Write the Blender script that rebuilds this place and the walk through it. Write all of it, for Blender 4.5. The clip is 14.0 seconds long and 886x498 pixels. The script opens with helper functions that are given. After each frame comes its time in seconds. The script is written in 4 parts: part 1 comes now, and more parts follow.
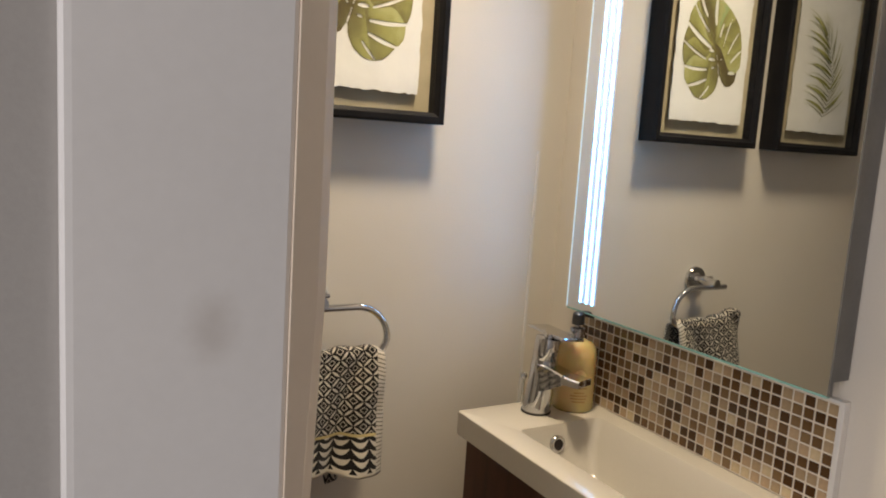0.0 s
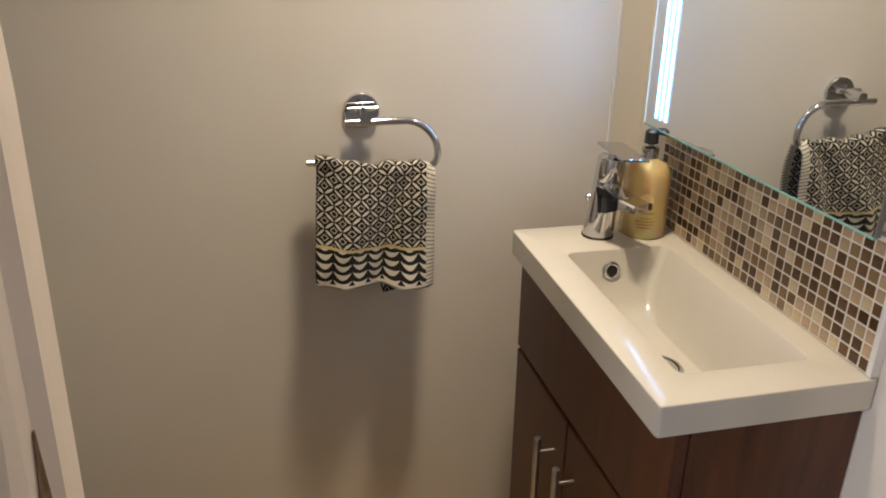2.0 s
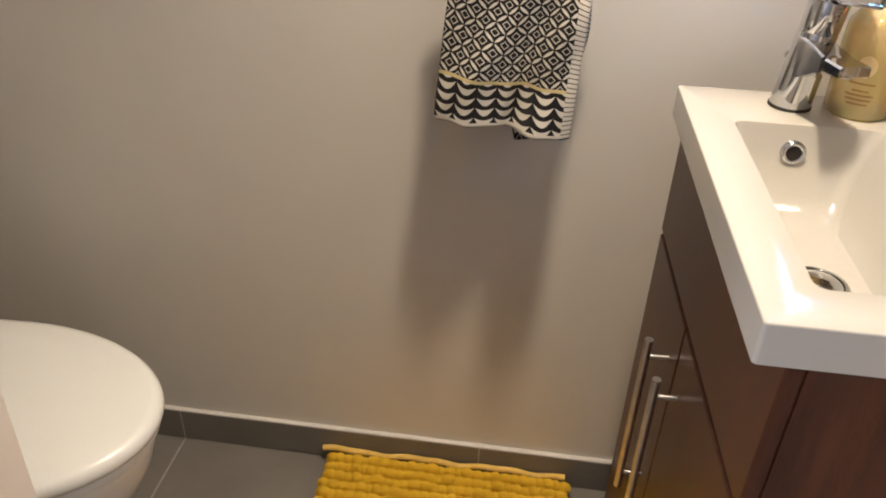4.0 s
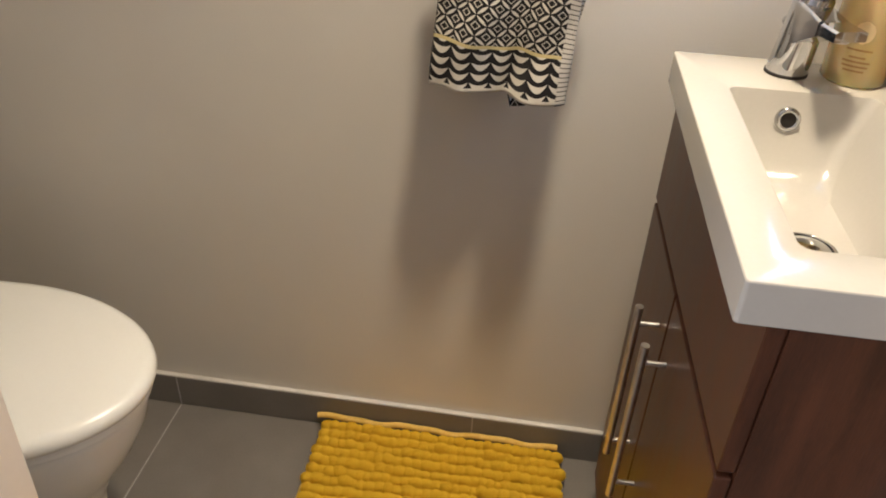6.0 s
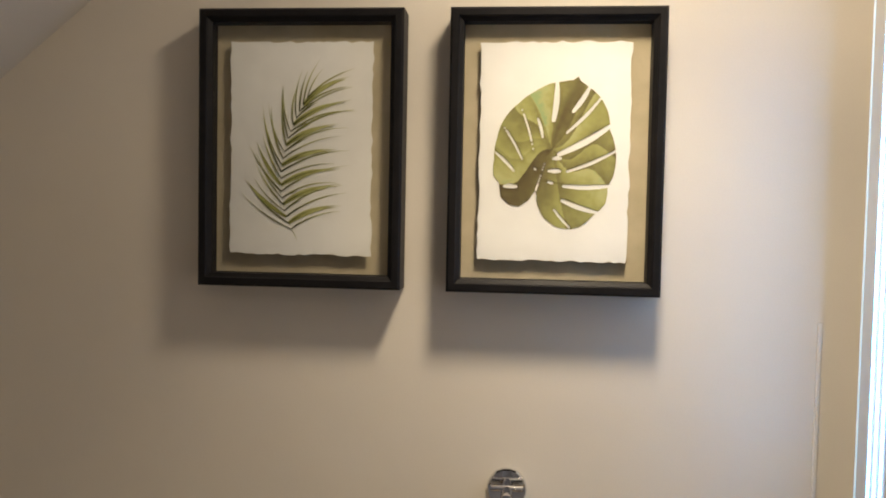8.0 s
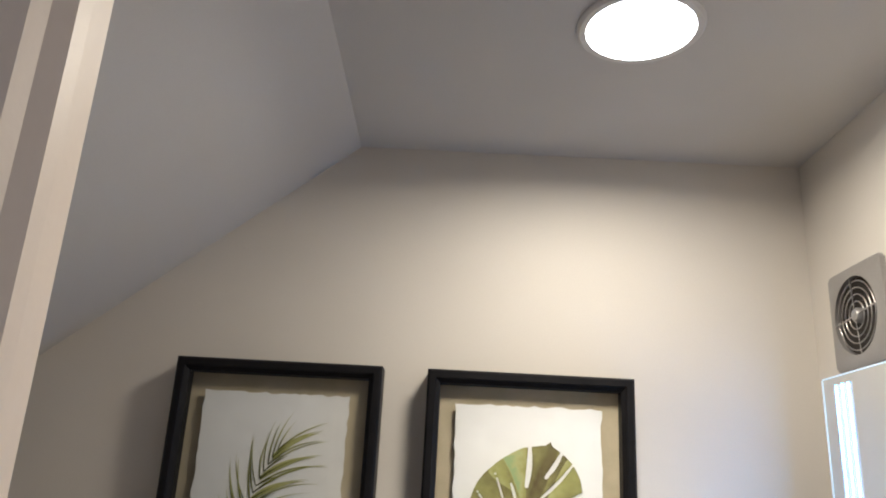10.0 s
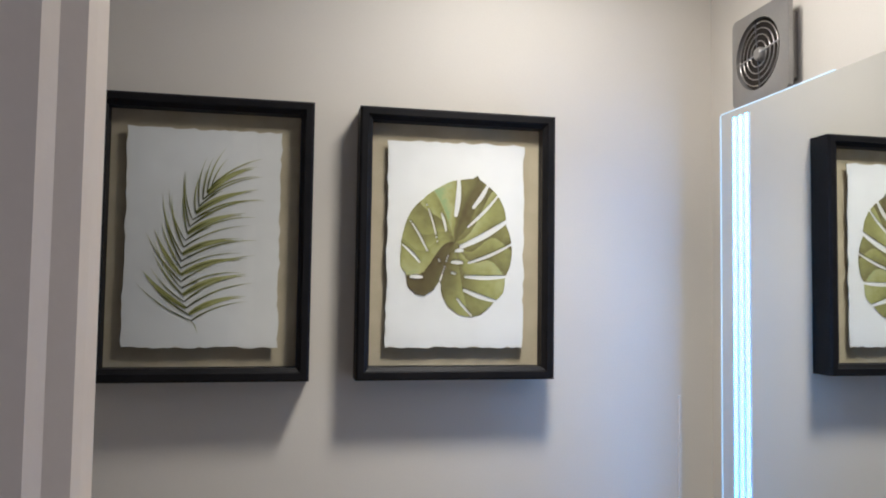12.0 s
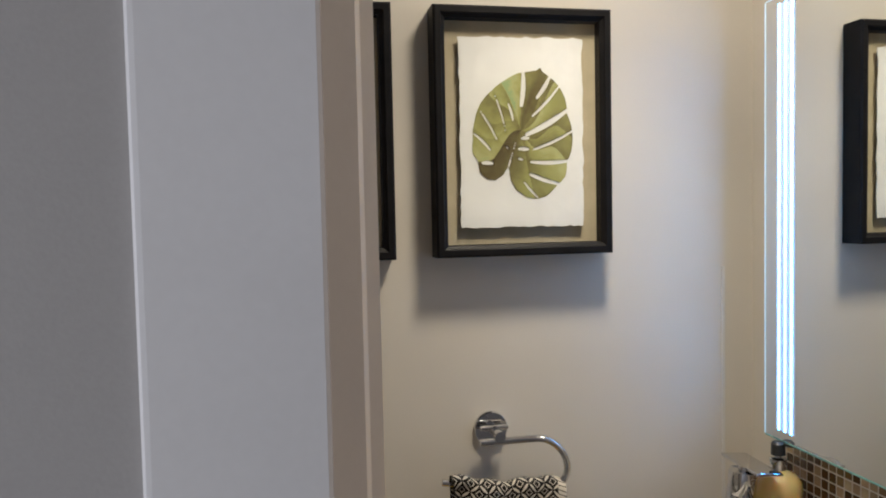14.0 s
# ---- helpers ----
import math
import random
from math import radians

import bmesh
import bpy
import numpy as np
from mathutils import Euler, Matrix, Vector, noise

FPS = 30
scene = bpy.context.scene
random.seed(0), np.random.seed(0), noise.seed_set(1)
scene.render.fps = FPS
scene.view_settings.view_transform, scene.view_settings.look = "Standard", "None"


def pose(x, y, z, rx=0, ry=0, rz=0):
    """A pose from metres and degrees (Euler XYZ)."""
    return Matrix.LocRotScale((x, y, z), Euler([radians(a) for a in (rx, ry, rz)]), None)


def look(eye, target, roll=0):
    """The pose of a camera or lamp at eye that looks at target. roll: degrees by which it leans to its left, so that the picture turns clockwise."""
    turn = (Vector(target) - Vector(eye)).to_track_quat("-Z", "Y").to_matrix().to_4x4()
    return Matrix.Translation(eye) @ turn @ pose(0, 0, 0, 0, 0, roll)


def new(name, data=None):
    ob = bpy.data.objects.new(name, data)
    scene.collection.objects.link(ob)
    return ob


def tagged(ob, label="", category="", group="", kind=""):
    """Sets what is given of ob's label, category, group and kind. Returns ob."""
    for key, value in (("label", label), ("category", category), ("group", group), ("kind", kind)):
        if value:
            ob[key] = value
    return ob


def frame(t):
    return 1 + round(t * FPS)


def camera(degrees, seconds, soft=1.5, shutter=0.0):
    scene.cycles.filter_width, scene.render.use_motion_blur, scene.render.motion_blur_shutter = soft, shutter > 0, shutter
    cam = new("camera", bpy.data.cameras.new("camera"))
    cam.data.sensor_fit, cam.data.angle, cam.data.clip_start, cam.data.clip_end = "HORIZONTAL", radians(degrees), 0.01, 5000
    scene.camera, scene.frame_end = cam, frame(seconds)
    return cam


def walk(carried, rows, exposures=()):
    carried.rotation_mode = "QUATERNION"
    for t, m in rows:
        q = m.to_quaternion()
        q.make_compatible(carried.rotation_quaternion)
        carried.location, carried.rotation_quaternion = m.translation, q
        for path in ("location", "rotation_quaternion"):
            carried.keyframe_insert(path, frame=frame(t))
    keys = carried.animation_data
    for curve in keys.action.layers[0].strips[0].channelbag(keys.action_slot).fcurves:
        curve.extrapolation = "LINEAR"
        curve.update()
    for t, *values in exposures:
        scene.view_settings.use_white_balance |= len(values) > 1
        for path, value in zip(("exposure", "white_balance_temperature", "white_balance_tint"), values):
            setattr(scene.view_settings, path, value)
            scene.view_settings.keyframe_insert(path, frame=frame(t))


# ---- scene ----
cam = camera(60.6, 14.0, soft=1.9)
PATH = [
    (0, (-0.817, -1.1035, 1.278), (0.163, 0.617, 0.995), 3.7),
    (0.5, (-0.762, -1.1105, 1.31), (0.0095, 0.687, 0.893), 2.9),
    (1, (-0.689, -1.103, 1.293), (-0.232, 0.754, 0.708), 1.6),
    (1.5, (-0.635, -1.128, 1.29), (-0.228, 0.703, 0.596), 0.6),
    (2, (-0.55, -1.157, 1.28), (-0.145, 0.641, 0.505), 0.6),
    (2.2, (-0.531, -1.157, 1.273), (-0.152, 0.626, 0.451), 1.0),
    (2.5, (-0.506, -1.132, 1.263), (-0.269, 0.646, 0.379), 0.9),
    (3, (-0.451, -1.068, 1.219), (-0.472, 0.697, 0.278), 1.4),
    (3.5, (-0.408, -1.047, 1.192), (-0.573, 0.684, 0.202), 1.5),
    (4, (-0.377, -1.041, 1.169), (-0.576, 0.641, 0.104), 2.0),
    (4.2, (-0.371, -1.042, 1.156), (-0.567, 0.612, 0.049), 2.3),
    (5.25, (-0.362, -1.045, 1.147), (-0.572, 0.565, -0.07), 2.5),
    (6.3, (-0.359, -1.048, 1.165), (-0.559, 0.666, 0.155), 2.5),
    (6.5, (-0.37, -1.049, 1.205), (-0.573, 0.717, 0.288), 2.1),
    (7, (-0.363, -1.058, 1.274), (-0.622, 0.825, 0.649), 1.0),
    (7.5, (-0.407, -1.059, 1.339), (-0.606, 0.899, 0.979), 1.2),
    (8, (-0.42, -1.059, 1.403), (-0.604, 0.931, 1.318), 1.1),
    (8.5, (-0.441, -1.074, 1.479), (-0.597, 0.916, 1.604), 1.2),
    (8.7, (-0.446, -1.082, 1.499), (-0.598, 0.9, 1.716), 1.6),
    (9.75, (-0.480, -1.088, 1.522), (-0.53, 0.81, 2.13), 2.7),
    (10.8, (-0.522, -1.087, 1.519), (-0.434, 0.857, 1.984), 3.4),
    (11, (-0.549, -1.083, 1.503), (-0.396, 0.879, 1.856), 2.7),
    (11.5, (-0.586, -1.083, 1.449), (-0.302, 0.887, 1.647), 1.5),
    (12, (-0.597, -1.086, 1.429), (-0.209, 0.873, 1.534), 0.8),
    (12.5, (-0.618, -1.102, 1.404), (-0.194, 0.852, 1.446), 0.3),
    (13, (-0.668, -1.131, 1.389), (-0.281, 0.832, 1.37), -0.1),
    (13.5, (-0.738, -1.154, 1.371), (-0.389, 0.814, 1.312), -0.8),
    (14, (-0.732, -1.165, 1.374), (-0.329, 0.792, 1.273), -1.2),
]
EXPOSURES = [(0.0, -0.17, 6400, 12), (0.5, -0.06, 6350, 12), (1.0, 0.02, 6500, 12), (1.5, 0.10, 6350, 12), (2.0, 0.13, 6100, 12), (2.5, 0.36, 5750, 11), (3.0, 0.38, 5700, 13), (4.2, 0.64, 5850, 14), (6.3, 0.64, 5850, 12), (6.6, 0.52, 5900, 12), (7.0, 0.18, 6350, 11),
             (7.5, 0.03, 6650, 12), (8.0, -0.06, 6300, 12), (8.5, -0.18, 5900, 12), (10.8, -0.22, 5200, 12), (12.5, -0.36, 4950, 12), (13.0, -0.40, 5100, 12), (13.5, -0.38, 5450, 11), (14.0, -0.38, 5650, 10)]
walk(cam, [(t, look(eye, target, roll)) for t, eye, target, roll in PATH],
     exposures=EXPOSURES)

# ---- world and lights ----
world = bpy.data.worlds.new("sky")
scene.world = world
world.use_nodes = True
wn = world.node_tree.nodes
sky = wn.new("ShaderNodeTexSky")
sky.sky_type = 'NISHITA'
sky.sun_disc = False
sky.sun_elevation = radians(35)
sky.sun_rotation = radians(200)
world.node_tree.links.new(sky.outputs[0], wn["Background"].inputs[0])
wn["Background"].inputs[1].default_value = 0.1


def lamp(name, kind, m, energy, colour, size=0.1, size_y=None, spread=180):
    data = bpy.data.lights.new(name, kind)
    data.energy = energy
    data.color = colour
    if kind == 'AREA':
        data.shape = 'RECTANGLE' if size_y else 'DISK'
        data.size = size
        if size_y:
            data.size_y = size_y
        data.spread = radians(spread)
    ob = new(name, data)
    ob.matrix_world = m
    return ob


LAMP = (-0.285, -0.352)
# ceiling lamp's wide spill, plus a narrow fill added for floor and low wall
lamp("downlight_bulb", 'AREA', look((LAMP[0], LAMP[1], 2.022), (LAMP[0], LAMP[1], 0)), 5.0, (1.0, 0.813, 0.543), 0.15, None, 170)
lamp("downlight_low_fill", 'AREA', look((LAMP[0], LAMP[1], 2.018), (-0.38, -0.24, 0.0)), 2.3, (1.0, 0.813, 0.543), 0.13, None, 80)
# hall daylight on the casing, from an added lamp at an unseen window opening
lamp("hall_daylight_fill", 'AREA', look((-2.38, -1.75, 1.35), (0, -1.75, 1.35)), 30.0, (1.0, 0.95, 0.935), 1.15, 1.6)

# ---- materials ----


def material(name):
    m = bpy.data.materials.new(name)
    m.use_nodes = True
    return m, m.node_tree.nodes, m.node_tree.links, m.node_tree.nodes["Principled BSDF"]


def surface(name, c1, c2, scale=6.0, rough=0.5, metal=0.0, bump=0.0, fine=200.0, rough2=None, spec=0.5, stretch=(1, 1, 1), coat=0.0):
    """A surface with broad variation between two colours, fine grain and bump."""
    m, n, l, b = material(name)
    tc = n.new("ShaderNodeTexCoord")
    mp = n.new("ShaderNodeMapping")
    mp.inputs["Scale"].default_value = stretch
    l.new(tc.outputs["Object"], mp.inputs[0])
    n1 = n.new("ShaderNodeTexNoise")
    n1.inputs["Scale"].default_value = scale
    n1.inputs["Detail"].default_value = 6
    n2 = n.new("ShaderNodeTexNoise")
    n2.inputs["Scale"].default_value = fine
    n2.inputs["Detail"].default_value = 3
    for q in (n1, n2):
        l.new(mp.outputs[0], q.inputs["Vector"])
    add = n.new("ShaderNodeMath")
    add.operation = 'MULTIPLY_ADD'
    add.inputs[1].default_value = 0.35
    l.new(n2.outputs[0], add.inputs[0])
    l.new(n1.outputs[0], add.inputs[2])
    ramp = n.new("ShaderNodeValToRGB")
    ramp.color_ramp.elements[0].position = 0.42
    ramp.color_ramp.elements[1].position = 0.92
    ramp.color_ramp.elements[0].color = (*c1, 1)
    ramp.color_ramp.elements[1].color = (*c2, 1)
    l.new(add.outputs[0], ramp.inputs[0])
    l.new(ramp.outputs[0], b.inputs["Base Color"])
    b.inputs["Metallic"].default_value = metal
    b.inputs["Specular IOR Level"].default_value = spec
    b.inputs["Coat Weight"].default_value = coat
    b.inputs["Coat Roughness"].default_value = 0.08
    mr = n.new("ShaderNodeMapRange")
    mr.inputs["To Min"].default_value = rough
    mr.inputs["To Max"].default_value = rough if rough2 is None else rough2
    l.new(n1.outputs[0], mr.inputs[0])
    l.new(mr.outputs[0], b.inputs["Roughness"])
    if bump:
        bp = n.new("ShaderNodeBump")
        bp.inputs["Strength"].default_value = bump
        bp.inputs["Distance"].default_value = 0.002
        l.new(n2.outputs[0], bp.inputs["Height"])
        l.new(bp.outputs[0], b.inputs["Normal"])
    return m


def random_colours(name, stops, rough=0.3, spec=0.5, grain=60.0):
    """One colour of several for each piece, with a little mottling."""
    m, n, l, b = material(name)
    src = n.new("ShaderNodeObjectInfo")
    ramp = n.new("ShaderNodeValToRGB")
    cr = ramp.color_ramp
    cr.interpolation = 'CONSTANT'
    while len(cr.elements) < len(stops):
        cr.elements.new(0.5)
    for e, (p, c) in zip(cr.elements, stops):
        e.position = p
        e.color = (*c, 1)
    l.new(src.outputs["Random"], ramp.inputs[0])
    tc = n.new("ShaderNodeTexCoord")
    ns = n.new("ShaderNodeTexNoise")
    ns.inputs["Scale"].default_value = grain
    l.new(tc.outputs["Object"], ns.inputs["Vector"])
    mx = n.new("ShaderNodeMix")
    mx.data_type = 'RGBA'
    mx.blend_type = 'MULTIPLY'
    mx.inputs[0].default_value = 0.5
    l.new(ramp.outputs[0], mx.inputs[6])
    l.new(ns.outputs["Color"], mx.inputs[7])
    g = n.new("ShaderNodeRGBToBW")
    l.new(ns.outputs["Color"], g.inputs[0])
    sc = n.new("ShaderNodeMath")
    sc.operation = 'MULTIPLY'
    sc.inputs[1].default_value = 2.0
    l.new(g.outputs[0], sc.inputs[0])
    l.new(sc.outputs[0], mx.inputs[7])
    l.new(mx.outputs[2], b.inputs["Base Color"])
    b.inputs["Roughness"].default_value = rough
    b.inputs["Specular IOR Level"].default_value = spec
    return m


def glowing(name, colour, strength):
    m, n, l, b = material(name)
    b.inputs["Base Color"].default_value = (0.8, 0.8, 0.8, 1)
    b.inputs["Emission Color"].default_value = (*colour, 1)
    b.inputs["Emission Strength"].default_value = strength
    return m


WALL = surface("wall_paint", (0.63, 0.585, 0.52), (0.69, 0.645, 0.575), 2.5, 0.5, bump=0.08, fine=420, rough2=0.62, spec=0.35)
CEIL = surface("ceiling_paint", (0.57, 0.55, 0.53), (0.63, 0.61, 0.59), 2.0, 0.75, bump=0.06, fine=420, spec=0.2)
HALLW = surface("hall_paint", (0.70, 0.68, 0.65), (0.76, 0.74, 0.71), 2.0, 0.6, bump=0.04, fine=380, spec=0.3)
# door wall's base colour, set darker than the other hall walls by matching
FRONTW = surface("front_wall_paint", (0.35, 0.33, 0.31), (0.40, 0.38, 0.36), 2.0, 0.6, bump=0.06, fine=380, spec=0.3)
DIM = surface("dark_reflection_paint", (0.30, 0.29, 0.28), (0.36, 0.35, 0.34), 2.0, 0.6, bump=0.05, fine=380, spec=0.3)
TRIM = surface("white_gloss_paint", (0.66, 0.64, 0.61), (0.74, 0.72, 0.70), 5.0, 0.3, bump=0.05, fine=150, rough2=0.42)
JAMB = surface("door_frame_paint", (0.79, 0.67, 0.54), (0.84, 0.72, 0.59), 4.0, 0.4, bump=0.05, fine=160, rough2=0.5)
CASING = surface("casing_paint", (0.65, 0.63, 0.61), (0.71, 0.69, 0.67), 6.0, 0.34, bump=0.06, fine=150, rough2=0.46)


def smudge(m, at, size, amount):
    """A soft brown finger mark in the paint round one place."""
    n, l = m.node_tree.nodes, m.node_tree.links
    b = n["Principled BSDF"]
    src = b.inputs["Base Color"].links[0].from_socket
    tc = n.new("ShaderNodeTexCoord")
    ns = n.new("ShaderNodeTexNoise")
    ns.inputs["Scale"].default_value = 90
    sub_ = n.new("ShaderNodeVectorMath")
    sub_.operation = 'SUBTRACT'
    sub_.inputs[1].default_value = at
    sc = n.new("ShaderNodeVectorMath")
    sc.operation = 'MULTIPLY'
    sc.inputs[1].default_value = (1.0, 1.0, 0.72)
    ln = n.new("ShaderNodeVectorMath")
    ln.operation = 'LENGTH'
    l.new(tc.outputs["Object"], sub_.inputs[0])
    l.new(sub_.outputs[0], sc.inputs[0])
    l.new(sc.outputs[0], ln.inputs[0])
    l.new(tc.outputs["Object"], ns.inputs["Vector"])
    ad = n.new("ShaderNodeMath")
    ad.operation = 'MULTIPLY_ADD'
    ad.inputs[1].default_value = 0.008
    l.new(ns.outputs[0], ad.inputs[0])
    l.new(ln.outputs["Value"], ad.inputs[2])
    mr = n.new("ShaderNodeMapRange")
    mr.interpolation_type = 'SMOOTHSTEP'
    mr.inputs["From Min"].default_value = size * 0.3
    mr.inputs["From Max"].default_value = size
    mr.inputs["To Min"].default_value = amount
    mr.inputs["To Max"].default_value = 0.0
    l.new(ad.outputs[0], mr.inputs[0])
    mx = n.new("ShaderNodeMix")
    mx.data_type = 'RGBA'
    mx.inputs[7].default_value = (0.33, 0.27, 0.22, 1)
    l.new(mr.outputs[0], mx.inputs[0])
    l.new(src, mx.inputs[6])
    l.new(mx.outputs[2], b.inputs["Base Color"])


smudge(CASING, (-0.746 + 0.732, -0.790 + 0.8, 1.194), 0.019, 0.30)
CHIP = surface("bare_wood", (0.13, 0.07, 0.035), (0.28, 0.17, 0.09), 60.0, 0.8, bump=0.5, fine=300, stretch=(4, 4, 1))
TILE = surface("grey_floor_tile", (0.150, 0.132, 0.114), (0.195, 0.175, 0.153), 9.0, 0.35, bump=0.06, fine=260, rough2=0.5)
GROUT = surface("grey_grout", (0.34, 0.32, 0.29), (0.42, 0.40, 0.37), 60.0, 0.9, bump=0.3)
CAULK = surface("pale_caulk", (0.55, 0.52, 0.47), (0.66, 0.63, 0.58), 20.0, 0.6)
CERAMIC = surface("white_ceramic", (0.76, 0.74, 0.69), (0.80, 0.78, 0.73), 3.0, 0.12, rough2=0.17, coat=0.4)
BASIN = surface("cream_basin", (0.505, 0.475, 0.415), (0.545, 0.51, 0.45), 3.0, 0.16, rough2=0.22, coat=0.3)
SEAT = surface("white_plastic_seat", (0.78, 0.76, 0.70), (0.82, 0.80, 0.74), 3.0, 0.22, rough2=0.3)
WOOD = surface("dark_wood", (0.050, 0.0195, 0.0098), (0.112, 0.0390, 0.0180), 9.0, 0.28, bump=0.10, fine=120, rough2=0.42, stretch=(6, 6, 0.7), spec=0.3)
# near-black standing in for shade in holes and recesses; tap seal too
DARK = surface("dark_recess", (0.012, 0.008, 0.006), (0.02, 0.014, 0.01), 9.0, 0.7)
CHROME = surface("chrome", (0.60, 0.60, 0.61), (0.68, 0.68, 0.69), 20.0, 0.05, 1.0, rough2=0.09)
STEEL = surface("brushed_steel", (0.52, 0.49, 0.46), (0.66, 0.63, 0.59), 8.0, 0.26, 1.0, bump=0.05, fine=500, rough2=0.36, stretch=(1, 1, 8))
SILVER = surface("silver_plastic", (0.30, 0.285, 0.27), (0.37, 0.355, 0.34), 12.0, 0.38, 0.55, bump=0.03, fine=400, rough2=0.4)
BLACKP = surface("black_plastic", (0.012, 0.012, 0.013), (0.022, 0.022, 0.023), 30.0, 0.32, rough2=0.45)
FRAME = surface("black_frame", (0.006, 0.006, 0.007), (0.012, 0.011, 0.012), 22.0, 0.42, bump=0.05, fine=240, rough2=0.55, spec=0.14)
BACKING = surface("linen_backing", (0.44, 0.38, 0.26), (0.54, 0.47, 0.34), 30.0, 0.9, bump=0.5, fine=900)
PAPER = surface("handmade_paper", (0.74, 0.73, 0.715), (0.79, 0.78, 0.765), 45.0, 0.9, bump=0.14, fine=350)
YELLOW = surface("mustard_chenille", (0.86, 0.49, 0.020), (0.95, 0.62, 0.042), 28.0, 0.95, bump=0.9, fine=420, spec=0.1)
YEDGE = surface("mustard_hem", (0.66, 0.42, 0.08), (0.80, 0.55, 0.16), 60.0, 0.95, bump=0.6, fine=600, spec=0.1)
MOSAIC = random_colours("mosaic_tile", [(0.0, (0.065, 0.030, 0.010)), (0.24, (0.19, 0.115, 0.052)), (0.42, (0.36, 0.26, 0.155)), (0.58, (0.110, 0.056, 0.020)), (0.76, (0.54, 0.42, 0.26)), (0.88, (0.43, 0.30, 0.18))], 0.16)
MGROUT = surface("cream_grout", (0.66, 0.59, 0.48), (0.74, 0.67, 0.56), 80.0, 0.85, bump=0.3)
MIRROR, _n, _l, _b = material("mirror_silver")
_b.inputs["Base Color"].default_value = (0.80, 0.82, 0.81, 1)
_b.inputs["Metallic"].default_value = 1.0
_b.inputs["Roughness"].default_value = 0.015
LED = glowing("led_light", (0.085, 0.44, 1.0), 22.0)
FROST = glowing("lit_frosting", (0.10, 0.36, 0.85), 0.36)
EDGE = glowing("edge_lit_glass", (0.25, 0.62, 0.85), 0.55)
EDGEB = surface("green_glass_edge", (0.16, 0.34, 0.32), (0.26, 0.46, 0.43), 40.0, 0.1)
LENS = glowing("lamp_lens", (1.0, 0.92, 0.80), 14.0)
MBODY = surface("grey_mirror_case", (0.10, 0.10, 0.10), (0.14, 0.14, 0.14), 20.0, 0.4)


def clear(name, tint):
    m, n, l, b = material(name)
    t = n.new("ShaderNodeBsdfTransparent")
    t.inputs[0].default_value = (*tint, 1)
    g = n.new("ShaderNodeBsdfGlossy")
    g.inputs["Roughness"].default_value = 0.02
    fr = n.new("ShaderNodeFresnel")
    fr.inputs[0].default_value = 1.45
    mx = n.new("ShaderNodeMixShader")
    l.new(fr.outputs[0], mx.inputs[0])
    l.new(t.outputs[0], mx.inputs[1])
    l.new(g.outputs[0], mx.inputs[2])
    l.new(mx.outputs[0], n["Material Output"].inputs[0])
    return m


GLASS = clear("picture_glass", (0.97, 0.98, 0.97))

SOAP, _n, _l, _b = material("amber_soap")
_b.inputs["Base Color"].default_value = (0.94, 0.73, 0.35, 1)
_b.inputs["Transmission Weight"].default_value = 0.5
_b.inputs["IOR"].default_value = 1.33
_b.inputs["Roughness"].default_value = 0.10
_b.inputs["Subsurface Weight"].default_value = 0.8
_b.inputs["Subsurface Radius"].default_value = (0.03, 0.018, 0.006)
_b.inputs["Subsurface Scale"].default_value = 0.6
_b.inputs["Coat Weight"].default_value = 0.6


def watercolour(name, attribute, stops, wobble, scale):
    """Paint whose colour runs along an attribute of the mesh, broken up by two sizes of bloom."""
    m, n, l, b = material(name)
    tc = n.new("ShaderNodeTexCoord")
    at = n.new("ShaderNodeAttribute")
    at.attribute_name = attribute
    total = at.outputs["Fac"]
    for sc, amount in ((scale, wobble), (scale * 6, wobble * 0.45)):
        ns = n.new("ShaderNodeTexNoise")
        ns.inputs["Scale"].default_value = sc
        ns.inputs["Detail"].default_value = 4
        l.new(tc.outputs["Object"], ns.inputs["Vector"])
        mr = n.new("ShaderNodeMapRange")
        mr.inputs["From Min"].default_value = 0.25
        mr.inputs["From Max"].default_value = 0.75
        mr.inputs["To Min"].default_value = -amount
        mr.inputs["To Max"].default_value = amount
        l.new(ns.outputs[0], mr.inputs[0])
        ad = n.new("ShaderNodeMath")
        l.new(total, ad.inputs[0])
        l.new(mr.outputs[0], ad.inputs[1])
        total = ad.outputs[0]
    r = n.new("ShaderNodeValToRGB")
    cr = r.color_ramp
    while len(cr.elements) < len(stops):
        cr.elements.new(0.5)
    for e, (p, c) in zip(cr.elements, stops):
        e.position = p
        e.color = (*c, 1)
    l.new(total, r.inputs[0])
    l.new(r.outputs[0], b.inputs["Base Color"])
    b.inputs["Roughness"].default_value = 0.9
    b.inputs["Specular IOR Level"].default_value = 0.1
    return m


FROND = watercolour("frond_watercolour", "tone", [(0.0, (0.030, 0.034, 0.014)), (0.22, (0.12, 0.12, 0.040)), (0.5, (0.30, 0.30, 0.095)), (0.78, (0.45, 0.445, 0.19)), (1.0, (0.53, 0.515, 0.42))], 0.13, 30)
LEAF = watercolour("leaf_watercolour", "tone", [(0.0, (0.060, 0.040, 0.022)), (0.25, (0.125, 0.102, 0.048)), (0.48, (0.20, 0.182, 0.075)), (0.72, (0.32, 0.315, 0.115)), (0.9, (0.42, 0.41, 0.19)), (1.0, (0.30, 0.38, 0.19))], 0.15, 20)


